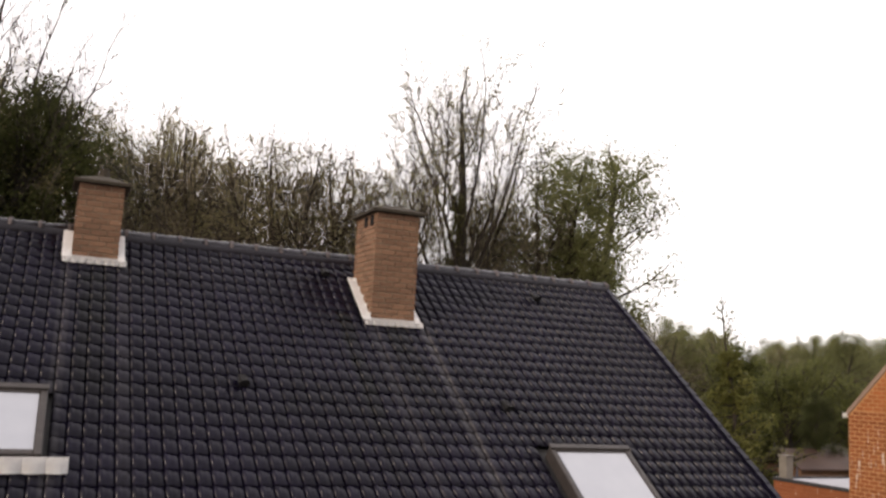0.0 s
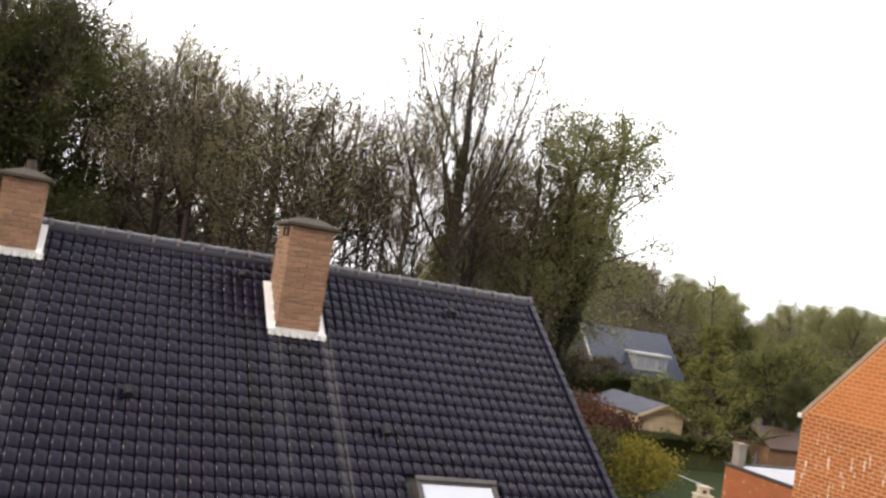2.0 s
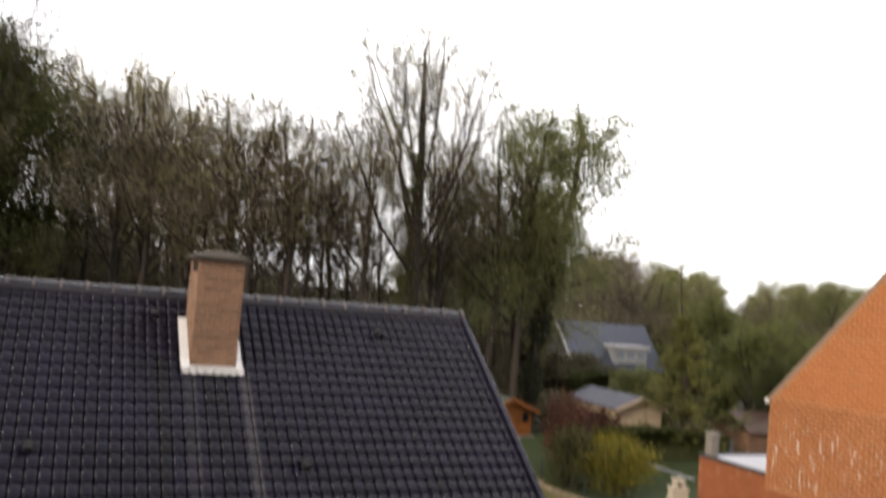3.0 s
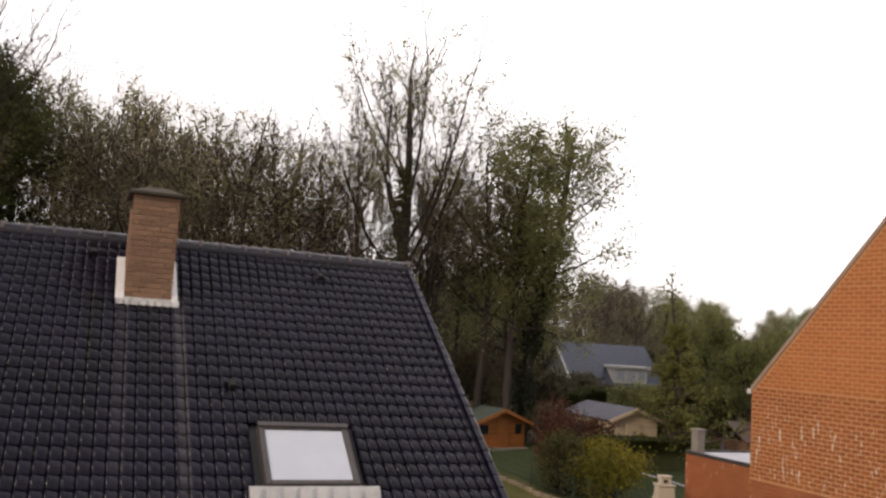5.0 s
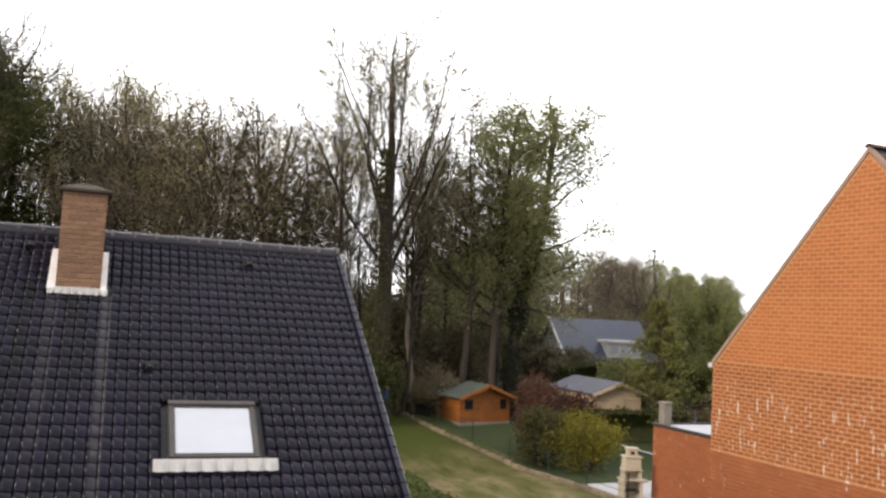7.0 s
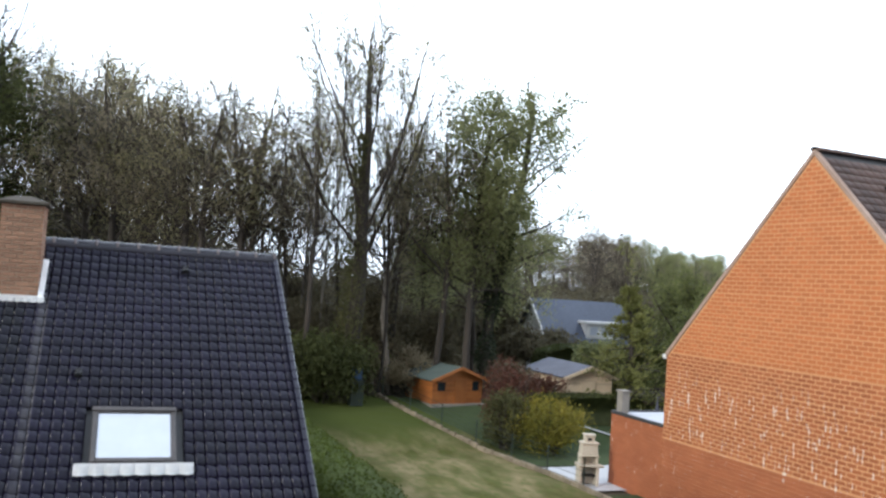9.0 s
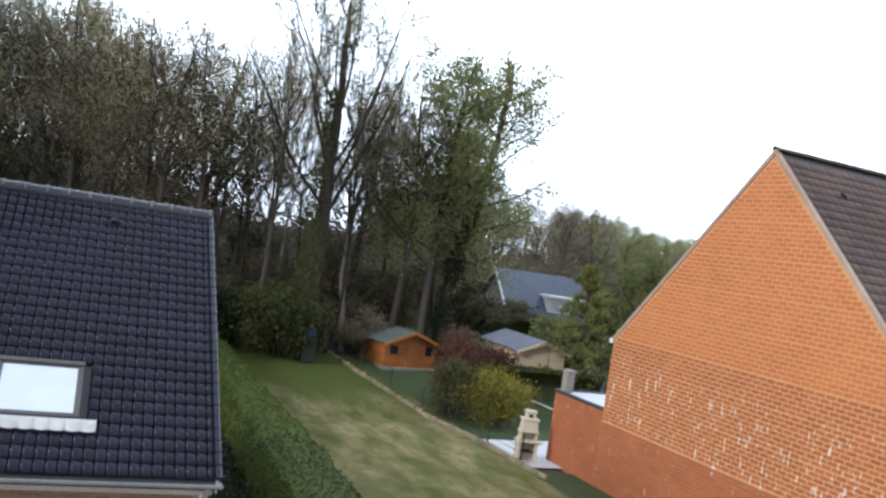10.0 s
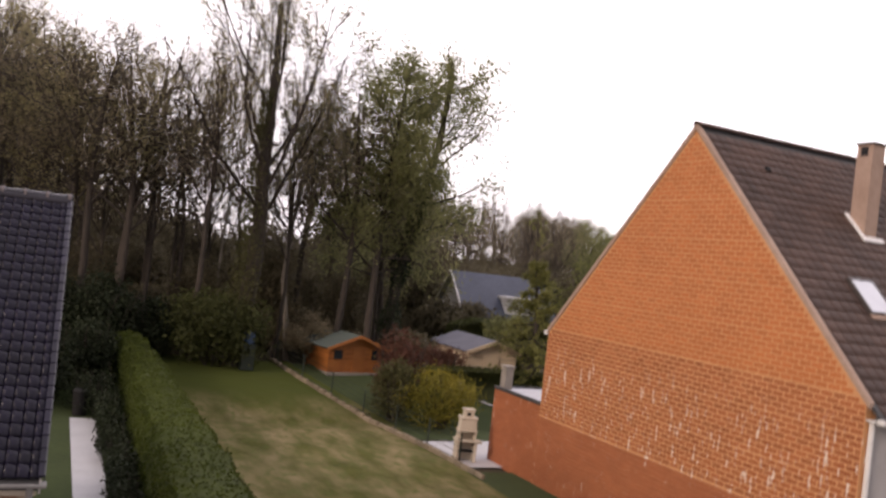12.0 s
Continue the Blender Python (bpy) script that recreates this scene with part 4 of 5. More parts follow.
# closed parasol on the patio behind the annex
brolly = thing("parasol", "closed grey garden parasol on the patio", "parasol", Matrix.Translation((23.9, 27.2, 0.02)))
bm = bmesh.new()
bmesh.ops.create_cone(bm, cap_ends=True, segments=14, radius1=0.27, radius2=0.24, depth=0.08, matrix=Matrix.Translation((0, 0, 0.04)))
part("base", bm, M_CONC, brolly, "concrete base")
bm = bmesh.new()
bmesh.ops.create_cone(bm, cap_ends=True, segments=10, radius1=0.022, radius2=0.022, depth=2.5, matrix=Matrix.Translation((0, 0, 1.33)))
part("pole", bm, M_ZINC, brolly, "grey metal pole")
bm = bmesh.new()
folds = 16
low = [bm.verts.new(((0.20 if k % 2 else 0.11) * math.cos(2 * math.pi * k / folds), (0.20 if k % 2 else 0.11) * math.sin(2 * math.pi * k / folds), 1.35)) for k in range(folds)]
tip = bm.verts.new((0, 0, 2.88))
for k in range(folds):
    bm.faces.new((low[k], low[(k + 1) % folds], tip))
bm.faces.new(low[::-1])
part("canopy", bm, M_FELT2, brolly, "folded grey canopy")

# low edging and wire fence along the lawn
FENCE = [laid(*q)[:2] for q in ((17.36, 46.1), (17.35, 40.0), (17.42, 35.5))] + [(17.6, 29.6), (18.2, 25.6), (18.4, 21.8)]


def along(line, step):
    out, carry = [], 0.0
    for (ax, ay), (bx, by) in zip(line, line[1:]):
        ln = math.hypot(bx - ax, by - ay)
        t = carry
        while t < ln:
            out.append((ax + (bx - ax) * t / ln, ay + (by - ay) * t / ln, math.atan2(by - ay, bx - ax)))
            t += step
        carry = t - ln
    return out


edging = thing("garden_edging", "low row of tan edging stones along the lawn", "edging")
bm = bmesh.new()
box(bm, -0.24, 0.24, -0.07, 0.07, -0.08, 0.17, 0.025)
me_stone = bpy.data.meshes.new("edging_stone")
bm.to_mesh(me_stone)
bm.free()
me_stone.materials.append(M_EDGING)
for x, y, a in along(FENCE, 0.5):
    put("edging_stone", me_stone, edging, Matrix.Translation((x, y, rise(y) + random.uniform(-0.02, 0.01))) @ Matrix.Rotation(a + random.uniform(-0.04, 0.04), 4, "Z"))
fence = thing("wire_fence", "dark green wire garden fence on thin posts", "fence")
bm = bmesh.new()
bmesh.ops.create_cone(bm, cap_ends=True, segments=8, radius1=0.028, radius2=0.028, depth=1.15, matrix=Matrix.Translation((0, 0, 0.5)))
me_post = bpy.data.meshes.new("post")
bm.to_mesh(me_post)
bm.free()
me_post.materials.append(M_METAL)
posts = along([(x + 0.18, y) for x, y in FENCE], 2.45)
for x, y, a in posts:
    put("post", me_post, fence, Matrix.Translation((x, y, rise(y))))
for k in range(5):
    w = Wood(k)
    w.limb([Vector((x, y, rise(y) + 0.15 + 0.22 * k)) for x, y, _ in posts], 0.005, 0.005, 3)
    put("wire", mesh_of("wire", [tuple(q) for q in w.v], w.f, M_METAL), fence)

# clipped hedge between path and lawn
def hedge(name, label, x0, x1, y0, y1, h, leaf, n, size, seed, taper=0.0):
    """A clipped hedge: an uneven body under a skin of small leaves."""
    rng = np.random.default_rng(seed)
    ob = thing(name, label, "hedge")
    ys = np.linspace(y0, y1, max(6, int((y1 - y0) / 0.35)))
    ring = [(0.06, 0.0), (0.0, 0.35), (0.02, 0.8), (0.14, 0.96), (0.5, 1.0), (0.86, 0.96), (0.98, 0.8), (1.0, 0.35), (0.94, 0.0)]
    vs, fs, k = [], [], len(ring)
    for j, y in enumerate(ys):
        for a, b in ring:
            q = 0.10 * noise.noise(Vector((a * 4, y * 0.9, b * 3 + seed)))
            vs.append((x0 + (x1 - x0) * a + q + taper * ((y - y0) / (y1 - y0)) * (1.15 - a), y, max(0, h * b * (1 + 0.03 * noise.noise(Vector((y * 0.5, seed, 0)))) + q * (b > 0))))
        if j:
            fs += [((j - 1) * k + i, (j - 1) * k + i + 1, j * k + i + 1, j * k + i) for i in range(k - 1)]
    fs += [tuple(range(k)), tuple(range(len(ys) * k - 1, len(ys) * k - k - 1, -1))]
    vs = [(q[0], q[1], q[2] + h * q[3]) for q, h in ((laid(x, y), h) for x, y, h in vs)]
    put("body", mesh_of("body", vs, fs, leaf, True), ob)
    v = np.array(vs)
    i = rng.integers(0, len(fs) - 2, n)
    f = np.array([fs[q] for q in i])
    u, w = rng.random((n, 1)), rng.random((n, 1))
    c = (v[f[:, 0]] * (1 - u) + v[f[:, 1]] * u) * (1 - w) + (v[f[:, 3]] * (1 - u) + v[f[:, 2]] * u) * w
    lv, lf = leaves(rng, c, size, 0.035)
    put("foliage", mesh_of("foliage", lv, lf, leaf), ob)
    return ob


hedge("hedge", "long clipped green hedge between the path and lawn", 7.05, 9.1, 10.5, 40.0, 1.92, L_HEDGE, 45000, 0.045, 5, 0.9)
hedge("hedge", "dark clipped hedge across the neighbouring garden", 22.2, 32.0, 36.8, 38.4, 1.45, L_DARK, 9000, 0.08, 6)

shrub("yellow_bush", "round bush in yellow blossom beside the fence", "bush", 11, 1.75, 1.5, 2.5, L_YELLOW, 8500, 0.06, (20.3, 29.9, 0))
shrub("green_bush", "tall loose green bush with reddish shoots", "bush", 12, 1.0, 1.0, 2.5, L_RUSSET, 4500, 0.065, (18.7, 31.0, 0))
shrub("red_bush", "red-brown leaved shrub behind the yellow bush", "bush", 13, 1.15, 1.1, 3.7, L_RED, 4200, 0.075, (19.9, 33.6, 0))
shrub("red_bush", "dark red-leaved shrub before the pale shed", "bush", 14, 1.3, 1.2, 2.4, L_RED, 4000, 0.07, (25.0, 39.5, 0))
shrub("green_bush", "large dark green bush at the end of the lawn", "bush", 15, 2.8, 2.0, 4.1, L_DARK, 12000, 0.09, (13.6, 43.9, 0))
# shade beside the path is put into the leaf colour of these shrubs
shrub("dark_bush", "shrub in the bed beside the path, leaves darkened for shade", "bush", 16, 0.5, 2.6, 1.2, L_SHADE, 4000, 0.05, (6.95, 17.5, 0))
shrub("dark_bush", "small shrub at the end of the path, leaves darkened for shade", "bush", 17, 0.9, 1.1, 1.6, L_SHADE, 2500, 0.05, (6.6, 30.6, 0))
# leaf colour carries the shade below the trees
for x, y, rx, h, s in ((7.6, 43.2, 1.7, 4.4, 18), (4.6, 43.0, 2.0, 4.0, 19), (1.2, 42.0, 2.2, 3.4, 20), (10.2, 45.2, 1.5, 3.2, 21)):
    shrub("dark_bush", "large bush before the wood, leaves darkened for the shade there", "bush", s, rx, rx * 0.85, h, L_SHADE, 9000, 0.09, (x, y, 0))
# added bushes in near-black leaf, standing in for shade behind the path
for x, y, h, s in ((4.6, 31.6, 2.0, 67), (5.0, 33.5, 2.6, 62), (6.7, 36.5, 2.8, 63), (3.4, 36.0, 3.0, 64)):
    shrub("dark_bush", "near-black bush added to darken the ground behind the path", "bush", s, 1.1, 1.2, h, L_SHADE, 6000, 0.07, (x, y, 0))
# more low shrubs added to imitate the shadow along the hedge
for y, s in ((11.6, 51), (14.2, 52), (20.6, 53), (23.4, 54), (26.2, 55), (28.6, 56)):
    shrub("dark_bush", "low near-black shrub added to darken the strip beside the hedge", "bush", s, 0.45, 1.5, 1.0 + 0.1 * (s % 3), L_SHADE, 3000, 0.05, (7.0, y, 0))
bin_ = thing("garden_bin", "small black garden bin at the path's end", "bin", Matrix.Translation((6.2, 29.9, 0)))
bm = bmesh.new()
bmesh.ops.create_cone(bm, cap_ends=True, segments=16, radius1=0.22, radius2=0.27, depth=0.85, matrix=Matrix.Translation((0, 0, 0.42)))
part("body", bm, M_DARK, bin_)
bm = bmesh.new()
bmesh.ops.create_cone(bm, cap_ends=True, segments=16, radius1=0.29, radius2=0.22, depth=0.08, matrix=Matrix.Translation((0, 0, 0.89)))
part("lid", bm, M_DARK, bin_)
tub = thing("water_butt", "faded blue plastic barrel half hidden in the bush", "barrel", Matrix.Translation(laid(15.0, 42.7)[:3]))
bm = bmesh.new()
bmesh.ops.create_cone(bm, cap_ends=True, segments=18, radius1=0.26, radius2=0.28, depth=0.6, matrix=Matrix.Translation((0, 0, 1.52)))
part("body", bm, M_BLUE, tub)
bm = bmesh.new()
box(bm, -0.3, 0.3, -0.3, 0.3, 0, 1.22, 0.02)
part("stand", bm, M_METAL, tub)

hedge("hedge", "overgrown dark hedge before the distant house", 32.5, 47.0, 54.0, 56.0, 3.0, L_DARK, 9000, 0.12, 8)
shrub("green_bush", "rounded green bush below the distant house", "bush", 60, 2.0, 1.6, 3.6, L_GREEN, 5000, 0.11, (36.0, 52.0, 0))
shrub("dark_bush", "dark bush beside the pale shed", "bush", 61, 1.8, 1.5, 3.0, L_DARK, 5000, 0.09, (32.5, 46.0, 0))

# ---- the far house with the white dormer
far = thing("house", "distant house with a blue-grey slate roof and white dormer", "house", Matrix.Translation(laid(36.4, 61)[:3]) @ Matrix.Scale(laid(36.4, 61)[3] * 0.88, 4))
box_part("wall", (0.4, 10.0, 0.3, 7.5, -0.2, 2.9), M_WHITE, far, "white rendered wall", 0.0)
bm = bmesh.new()
prism(bm, [(-0.3, 2.6), (3.9, 7.0), (8.1, 2.6), (8.1, 2.75), (3.9, 7.2), (-0.3, 2.75)], 0.0, 10.4, "x")
part("roof", bm, M_SLATE, far, "blue-grey slate roof")
bm = bmesh.new()
prism(bm, [(0.3, 2.6), (7.5, 2.6), (3.9, 6.9)], 0.40, 0.45, "x")
part("gable", bm, M_WHITE, far, "white gable")
bm = bmesh.new()
prism(bm, [(-0.42, 2.5), (3.9, 7.0), (8.2, 2.5), (8.2, 2.85), (3.9, 7.28), (-0.42, 2.85)], -0.16, -0.002, "x")
part("barge_board", bm, M_WHITE, far, "white barge board")
dm = put("dormer", None, far, None, "white dormer with two windows")
box_part("dormer_wall", (4.6, 8.4, 0.5, 3.0, 3.6, 5.0), M_WHITE, dm, "", 0.0)
box_part("dormer_roof", (4.4, 8.6, 0.2, 3.4, 5.002, 5.25), M_WHITE, dm, "", 0.02)
for x in (4.85, 6.05, 7.25):
    box_part("window_frame", (x, x + 1.02, 0.46, 0.497, 3.85, 4.82), M_WHITE, dm, "", 0.0)
    # dormer panes carry the same painted sky reflection
    box_part("pane", (x + 0.09, x + 0.93, 0.44, 0.458, 3.95, 4.72), M_SKYPANE, dm, "dormer pane in a painted sky-reflection colour", 0.0)
shrub("green_bush", "loose green bush before the low outbuilding", "bush", 66, 1.6, 1.3, 3.2, L_GREEN, 4500, 0.08, (37.0, 33.8, 0))
far2 = thing("house", "low brick outbuilding with a brown roof beyond the garden", "house", Matrix.Translation(laid(33.4, 37)[:3]) @ Matrix.Scale(laid(33.4, 37)[3] * 0.72, 4))
box_part("wall", (0, 6, 0, 4, -0.2, 2.1), M_TAN, far2, "", 0.0)
bm = bmesh.new()
prism(bm, [(-0.3, 2.0), (2.0, 3.3), (4.3, 2.0), (4.3, 2.1), (2.0, 3.45), (-0.3, 2.1)], -0.3, 6.3, "x")
part("roof", bm, M_BROWN, far2)

# ---- trees
WOODLAND = dict(trunk=0.60, levels=4, kids=(12, 5, 4, 3), thin=0.36, first=(0.50, 0.2, 0.15, 0.1), open=(46, 46, 46, 48), short=(0.36, 0.58, 0.52, 0.5), wander=0.09, lift=0.05, wide=0.92, leader=0.7, vary=0.25, rank=98)
MAIN = dict(trunk=0.50, levels=4, kids=(10, 7, 5, 3), first=(0.55, 0.25, 0.2, 0.1), open=(36, 32, 36, 42), short=(0.74, 0.42, 0.5, 0.5), wander=0.08, lift=0.06, wide=1.08, vary=0.12, rank=98, thin=0.26, leader=0.6)
VASE = dict(trunk=0.40, levels=4, kids=(10, 6, 5, 4), first=(0.45, 0.25, 0.2, 0.1), open=(40, 36, 40, 42), short=(0.80, 0.50, 0.5, 0.5), wander=0.09, lift=0.05, wide=1.0, vary=0.2, thin=0.34)
LEAFY = dict(thin=0.36, leader=0.5, trunk=0.66, levels=3, kids=(22, 6, 4), first=(0.34, 0.2, 0.1), open=(58, 48, 48), short=(0.27, 0.5, 0.5), wander=0.12, lift=0.02, wide=0.95)
OPEN = dict(thin=0.36, leader=0.5, rank=97, trunk=0.64, levels=3, kids=(20, 6, 4), first=(0.40, 0.2, 0.1), open=(52, 48, 48), short=(0.21, 0.55, 0.5), wander=0.12, lift=0.03, wide=1.0, vary=0.3)
FIR = dict(cone=1, trunk=0.95, levels=2, kids=(46, 9), first=(0.06, 0.15), open=(80, 50), short=(0.40, 0.36), wander=0.05, lift=-0.01, wide=1.0)

main = tree("tall_tree", "tall bare-limbed tree with sparse new leaves", "tree", 109, 22.5, 0.36, MAIN, L_SPRING, 12000, 0.055, 0.28, at=(14.8, 44.4, 0), lowest=9, clump=10)
rng_s = np.random.default_rng(7)
shoot_z = rng_s.uniform(0.6, 13.0, 8000)
shoot_a = rng_s.uniform(0, 2 * math.pi, 8000)
shoot_r = rng_s.uniform(0.25, 0.85, 8000) * (1.1 - shoot_z / 18)
lv, lf = leaves(rng_s, np.stack([np.cos(shoot_a) * shoot_r, np.sin(shoot_a) * shoot_r, shoot_z], 1), 0.065, 0.1)
put("brushwood", mesh_of("brushwood", lv, lf, L_RUSSET), main, None, "brown brushy shoots round the trunk")
slim_a = tree("woodland_tree", "slender woodland tree in brownish spring leaf", "tree", 22, 17.0, 0.19, WOODLAND, L_BROWN, 7600, 0.055, 0.42, at=(5.4, 48.0, 0), lowest=4, clump=14)
slim_b = tree("woodland_tree", "slender woodland tree in thin green leaf", "tree", 23, 17.0, 0.17, WOODLAND, L_SPRING, 8000, 0.055, 0.42, at=(0.6, 48.0, 0), lowest=3.5, clump=14)
slim_c = tree("woodland_tree", "bare woodland tree with fine brown twigs", "tree", 24, 17.4, 0.18, WOODLAND, L_BROWN, 5000, 0.045, 0.32, at=(9.2, 48.5, 0), lowest=8, clump=5)
slim_d = tree("birch_tree", "pale-stemmed birch with thin drooping twigs", "tree", 25, 16.6, 0.13, WOODLAND, L_SPRING, 8000, 0.05, 0.34, bark=M_BIRCH, at=(18.6, 48.0, 0), lowest=6, clump=8)
green_a = tree("leafy_tree", "tall tree densely covered with fresh green leaves", "tree", 26, 18.9, 0.16, LEAFY, L_GREEN, 24000, 0.075, 0.60, at=(23.2, 46.8, 0), lowest=3.5, clump=25)
green_b = tree("leafy_tree", "leaning ivy-clad tree with open green crown", "tree", 47, 19.7, 0.20, OPEN, L_GREEN, 20000, 0.08, 0.58, at=(24.6, 47.2, 0), lowest=4, clump=40, lean=0.13, ivy=5000)
dark_a = tree("evergreen_tree", "dense dark evergreen tree", "tree", 28, 17.2, 0.35, LEAFY, L_DARK, 36000, 0.10, 0.66, at=(-5.6, 45.5, 0), lowest=2, clump=40)
bare_a = tree("bare_tree", "wide bare tree with fine branching twigs", "tree", 29, 22.6, 0.27, VASE, L_BROWN, 1800, 0.05, 0.2, at=(-7.6, 46.5, 0), lowest=10)
L_OLIVE = leaf_mat("olive_spring_leaves", (0.215, 0.225, 0.075), (0.105, 0.115, 0.038), 0.5)
ROUND = dict(thin=0.36, leader=0.5, trunk=0.45, levels=3, kids=(16, 6, 5), first=(0.25, 0.2, 0.1), open=(58, 46, 46), short=(0.62, 0.5, 0.5), wander=0.12, lift=0.04, wide=1.0, vary=0.25)
olive = tree("garden_tree", "rounded garden tree in dull olive-green leaf", "tree", 71, 7.0, 0.16, ROUND, L_OLIVE, 18000, 0.075, 0.40, at=(44.5, 50.0, 0), group="garden trees", lowest=0.6, clump=20)
fir = tree("conifer", "loose yellow-green conifer in the garden", "tree", 30, 7.4, 0.13, FIR, L_CONIFER, 11000, 0.075, 0.09, at=(29.6, 38.2, 0), group="", lowest=0.5)

rnd = random.Random(5)
PROTOS = {slim_a: 17.0, slim_b: 17.0, slim_c: 17.4, slim_d: 16.6}


def skyline(x):
    """Height of the wood's edge along x."""
    pts = [(-40, 17), (-14, 17.5), (-6, 17.3), (-2, 16.4), (-0.5, 15.6), (0.6, 17.3), (1.6, 15.9), (3.3, 17.0), (5, 17.0), (6, 16.3), (8.2, 16.8), (9, 17.8), (10, 16.8), (12, 17.3), (16, 16.8), (20, 17.0), (26, 17.0), (29, 12.5), (34, 10), (60, 9)]
    for (a, h), (b, k) in zip(pts, pts[1:]):
        if a <= x <= b:
            return h + (k - h) * (x - a) / (b - a)
    return 9


for y, step, lo, hi in ((48.0, 2.5, -15, 22), (52.5, 3.8, -18, 27), (58.0, 5.0, -22, 5)):
    x = lo
    while x < hi:
        px, py = x + rnd.uniform(-0.5, 0.5), y + rnd.uniform(-1.3, 1.3)
        gap = 9.5 < 2 + (px - 2) * 47 / (py + 1) < 19
        if (gap and y > 55) or (y < 50 and -3.4 < px < -1.2):
            x += step
            continue
        ob = rnd.choices(list(PROTOS), (0, 0, 6, 2) if gap else (5, 7, 2, 1))[0]
        k = skyline(2 + (px - 2) * 49 / (py + 1)) * rnd.uniform(0.95, 1.06) / PROTOS[ob] * (1 + (py - 47.5) * 0.011)
        placed(ob, px, py, rnd.uniform(0, 6.28), k * (rnd.uniform(0.5, 0.7) if gap else rnd.uniform(0.85, 1.15)), k)
        x += step * rnd.uniform(0.7, 1.3) * (1.6 if gap else 1.0)
# thin bare stems between the crowns
x = -15.0
while x < 25:
    k = skyline(x) * rnd.uniform(0.75, 0.98) / PROTOS[slim_c]
    placed(slim_c, x, rnd.uniform(46.6, 54), rnd.uniform(0, 6.28), k * rnd.uniform(0.45, 0.7), k)
    x += rnd.uniform(1.5, 3.0) * (0.8 if 8.5 < x < 19 else 1.0)
placed(green_a, 25.0, 50.8, 2.1, 0.93)
for x, y, k in ((-9.4, 46.0, 0.86), (-13.2, 46.0, 0.95), (-17.0, 47.0, 1.0)):
    placed(dark_a, x, y, rnd.uniform(0, 6), k)
placed(bare_a, -14.5, 50, 1.0, 0.95)
placed(slim_c, 12.4, 45.0, 1.0, 0.7, 0.98)

# undergrowth at the wood's edge and young growth between the trunks
L_UNDER = leaf_mat("dull_undergrowth_leaves", (0.17, 0.145, 0.088), (0.09, 0.078, 0.048), 0.5)
under = shrub("undergrowth", "dark tangled undergrowth at the wood's edge", "bush", 40, 2.2, 1.6, 2.6, L_UNDER, 3500, 0.10, (6.0, 47.2, 0))
under2 = shrub("undergrowth", "brown tangled undergrowth between the trunks", "bush", 41, 2.4, 1.6, 2.8, L_BROWN, 3000, 0.10, (20.0, 49.5, 0))
young = shrub("young_growth", "dull green young trees between the trunks", "bush", 42, 2.4, 1.8, 7.4, L_UNDER, 8000, 0.11, (3.0, 53.0, 0), 40)
for y, lo, hi, step in ((47.5, -16, 27, 2.6), (52, -20, 30, 3.0), (60, -24, 40, 3.2)):
    x = lo
    while x < hi:
        if not (y < 48 and 8.5 < x < 18.8):
            k = rnd.uniform(0.7, 1.3) * (1 + (y - 47) * 0.04)
            placed(rnd.choice((under, under, under2)), x, y + rnd.uniform(-1, 1), rnd.uniform(0, 6), k)
        x += step * rnd.uniform(0.7, 1.3)
for y, lo, hi, step in ((50.5, -16, 26, 5.6), (56, -22, 29, 4.0), (64, -24, 33, 2.6), (74, -34, 36, 3.0)):
    x = lo
    while x < hi:
        k = rnd.uniform(0.85, 1.2) * (1 + (y - 50) * 0.014) * (1.12 if y > 60 else 1.0)
        thin = y > 54 and 10.5 < 4 + (x - 4) * 47 / y < 20
        if thin:
            k *= 0.86
        if not thin or rnd.random() < 0.85:
            placed(young, x, y + rnd.uniform(-1.2, 1.2), rnd.uniform(0, 6), k * 1.05, k)
        x += step * rnd.uniform(0.7, 1.3)

# garden trees and the low wooded distance on the right
for x, y, k, ob in ((48.5, 53.0, 1.05, olive), (52.0, 62.0, 1.25, olive), (37.5, 40.0, 0.30, dark_a), (47.0, 45.0, 0.85, olive)):
    placed(ob, x, y, rnd.uniform(0, 6), k)
for i in range(110):
    y = rnd.uniform(80, 170)
    x = y * rnd.uniform(0.36, 1.25)
    near_bare = 0.42 < x / y < 0.70
    ob = rnd.choice((slim_c, slim_c, slim_a) if near_bare else (slim_a, slim_b, green_a, green_a))
    k = (7.0 + y * (0.086 if near_bare else 0.052)) / 17.3 * rnd.uniform(0.86, 1.06)
    placed(ob, x, y, rnd.uniform(0, 6), k * 1.2, k)
for i in range(60):   # low growth closes the foot of the far wood
    y = 74 + 0.9 * i + rnd.uniform(-4, 4)
    x = y * (0.36 + 0.89 * ((i * 0.618) % 1.0))
    k = (5.4 + y * 0.040) / 7.4 * rnd.uniform(0.85, 1.1)
    placed(young, x, y, rnd.uniform(0, 6), k * 1.9, k)


# ---- small repeated pieces: roof tiles and bricks
def tile_data(w, gauge, k=1.0):
    """An interlocking pantile: a roll beside a shallow pan, thick at its lower edge."""
    prof = [(0.0, 0.000), (0.06, 0.036), (0.20, 0.048), (0.34, 0.040), (0.50, 0.030), (0.90, 0.026), (1.0, 0.000)]
    prof = [(p, h * k) for p, h in prof]
    top = [(p * w, 0.0, h + 0.016) for p, h in prof] + [(p * w, gauge + 0.03, h - 0.004) for p, h in prof]
    low = [(p * w, 0.002, h - 0.002) for p, h in prof]
    n = len(prof)
    f = [(i, i + 1, n + i + 1, n + i) for i in range(n - 1)] + [(2 * n + i, 2 * n + i + 1, i + 1, i) for i in range(n - 1)]
    return top + low, f


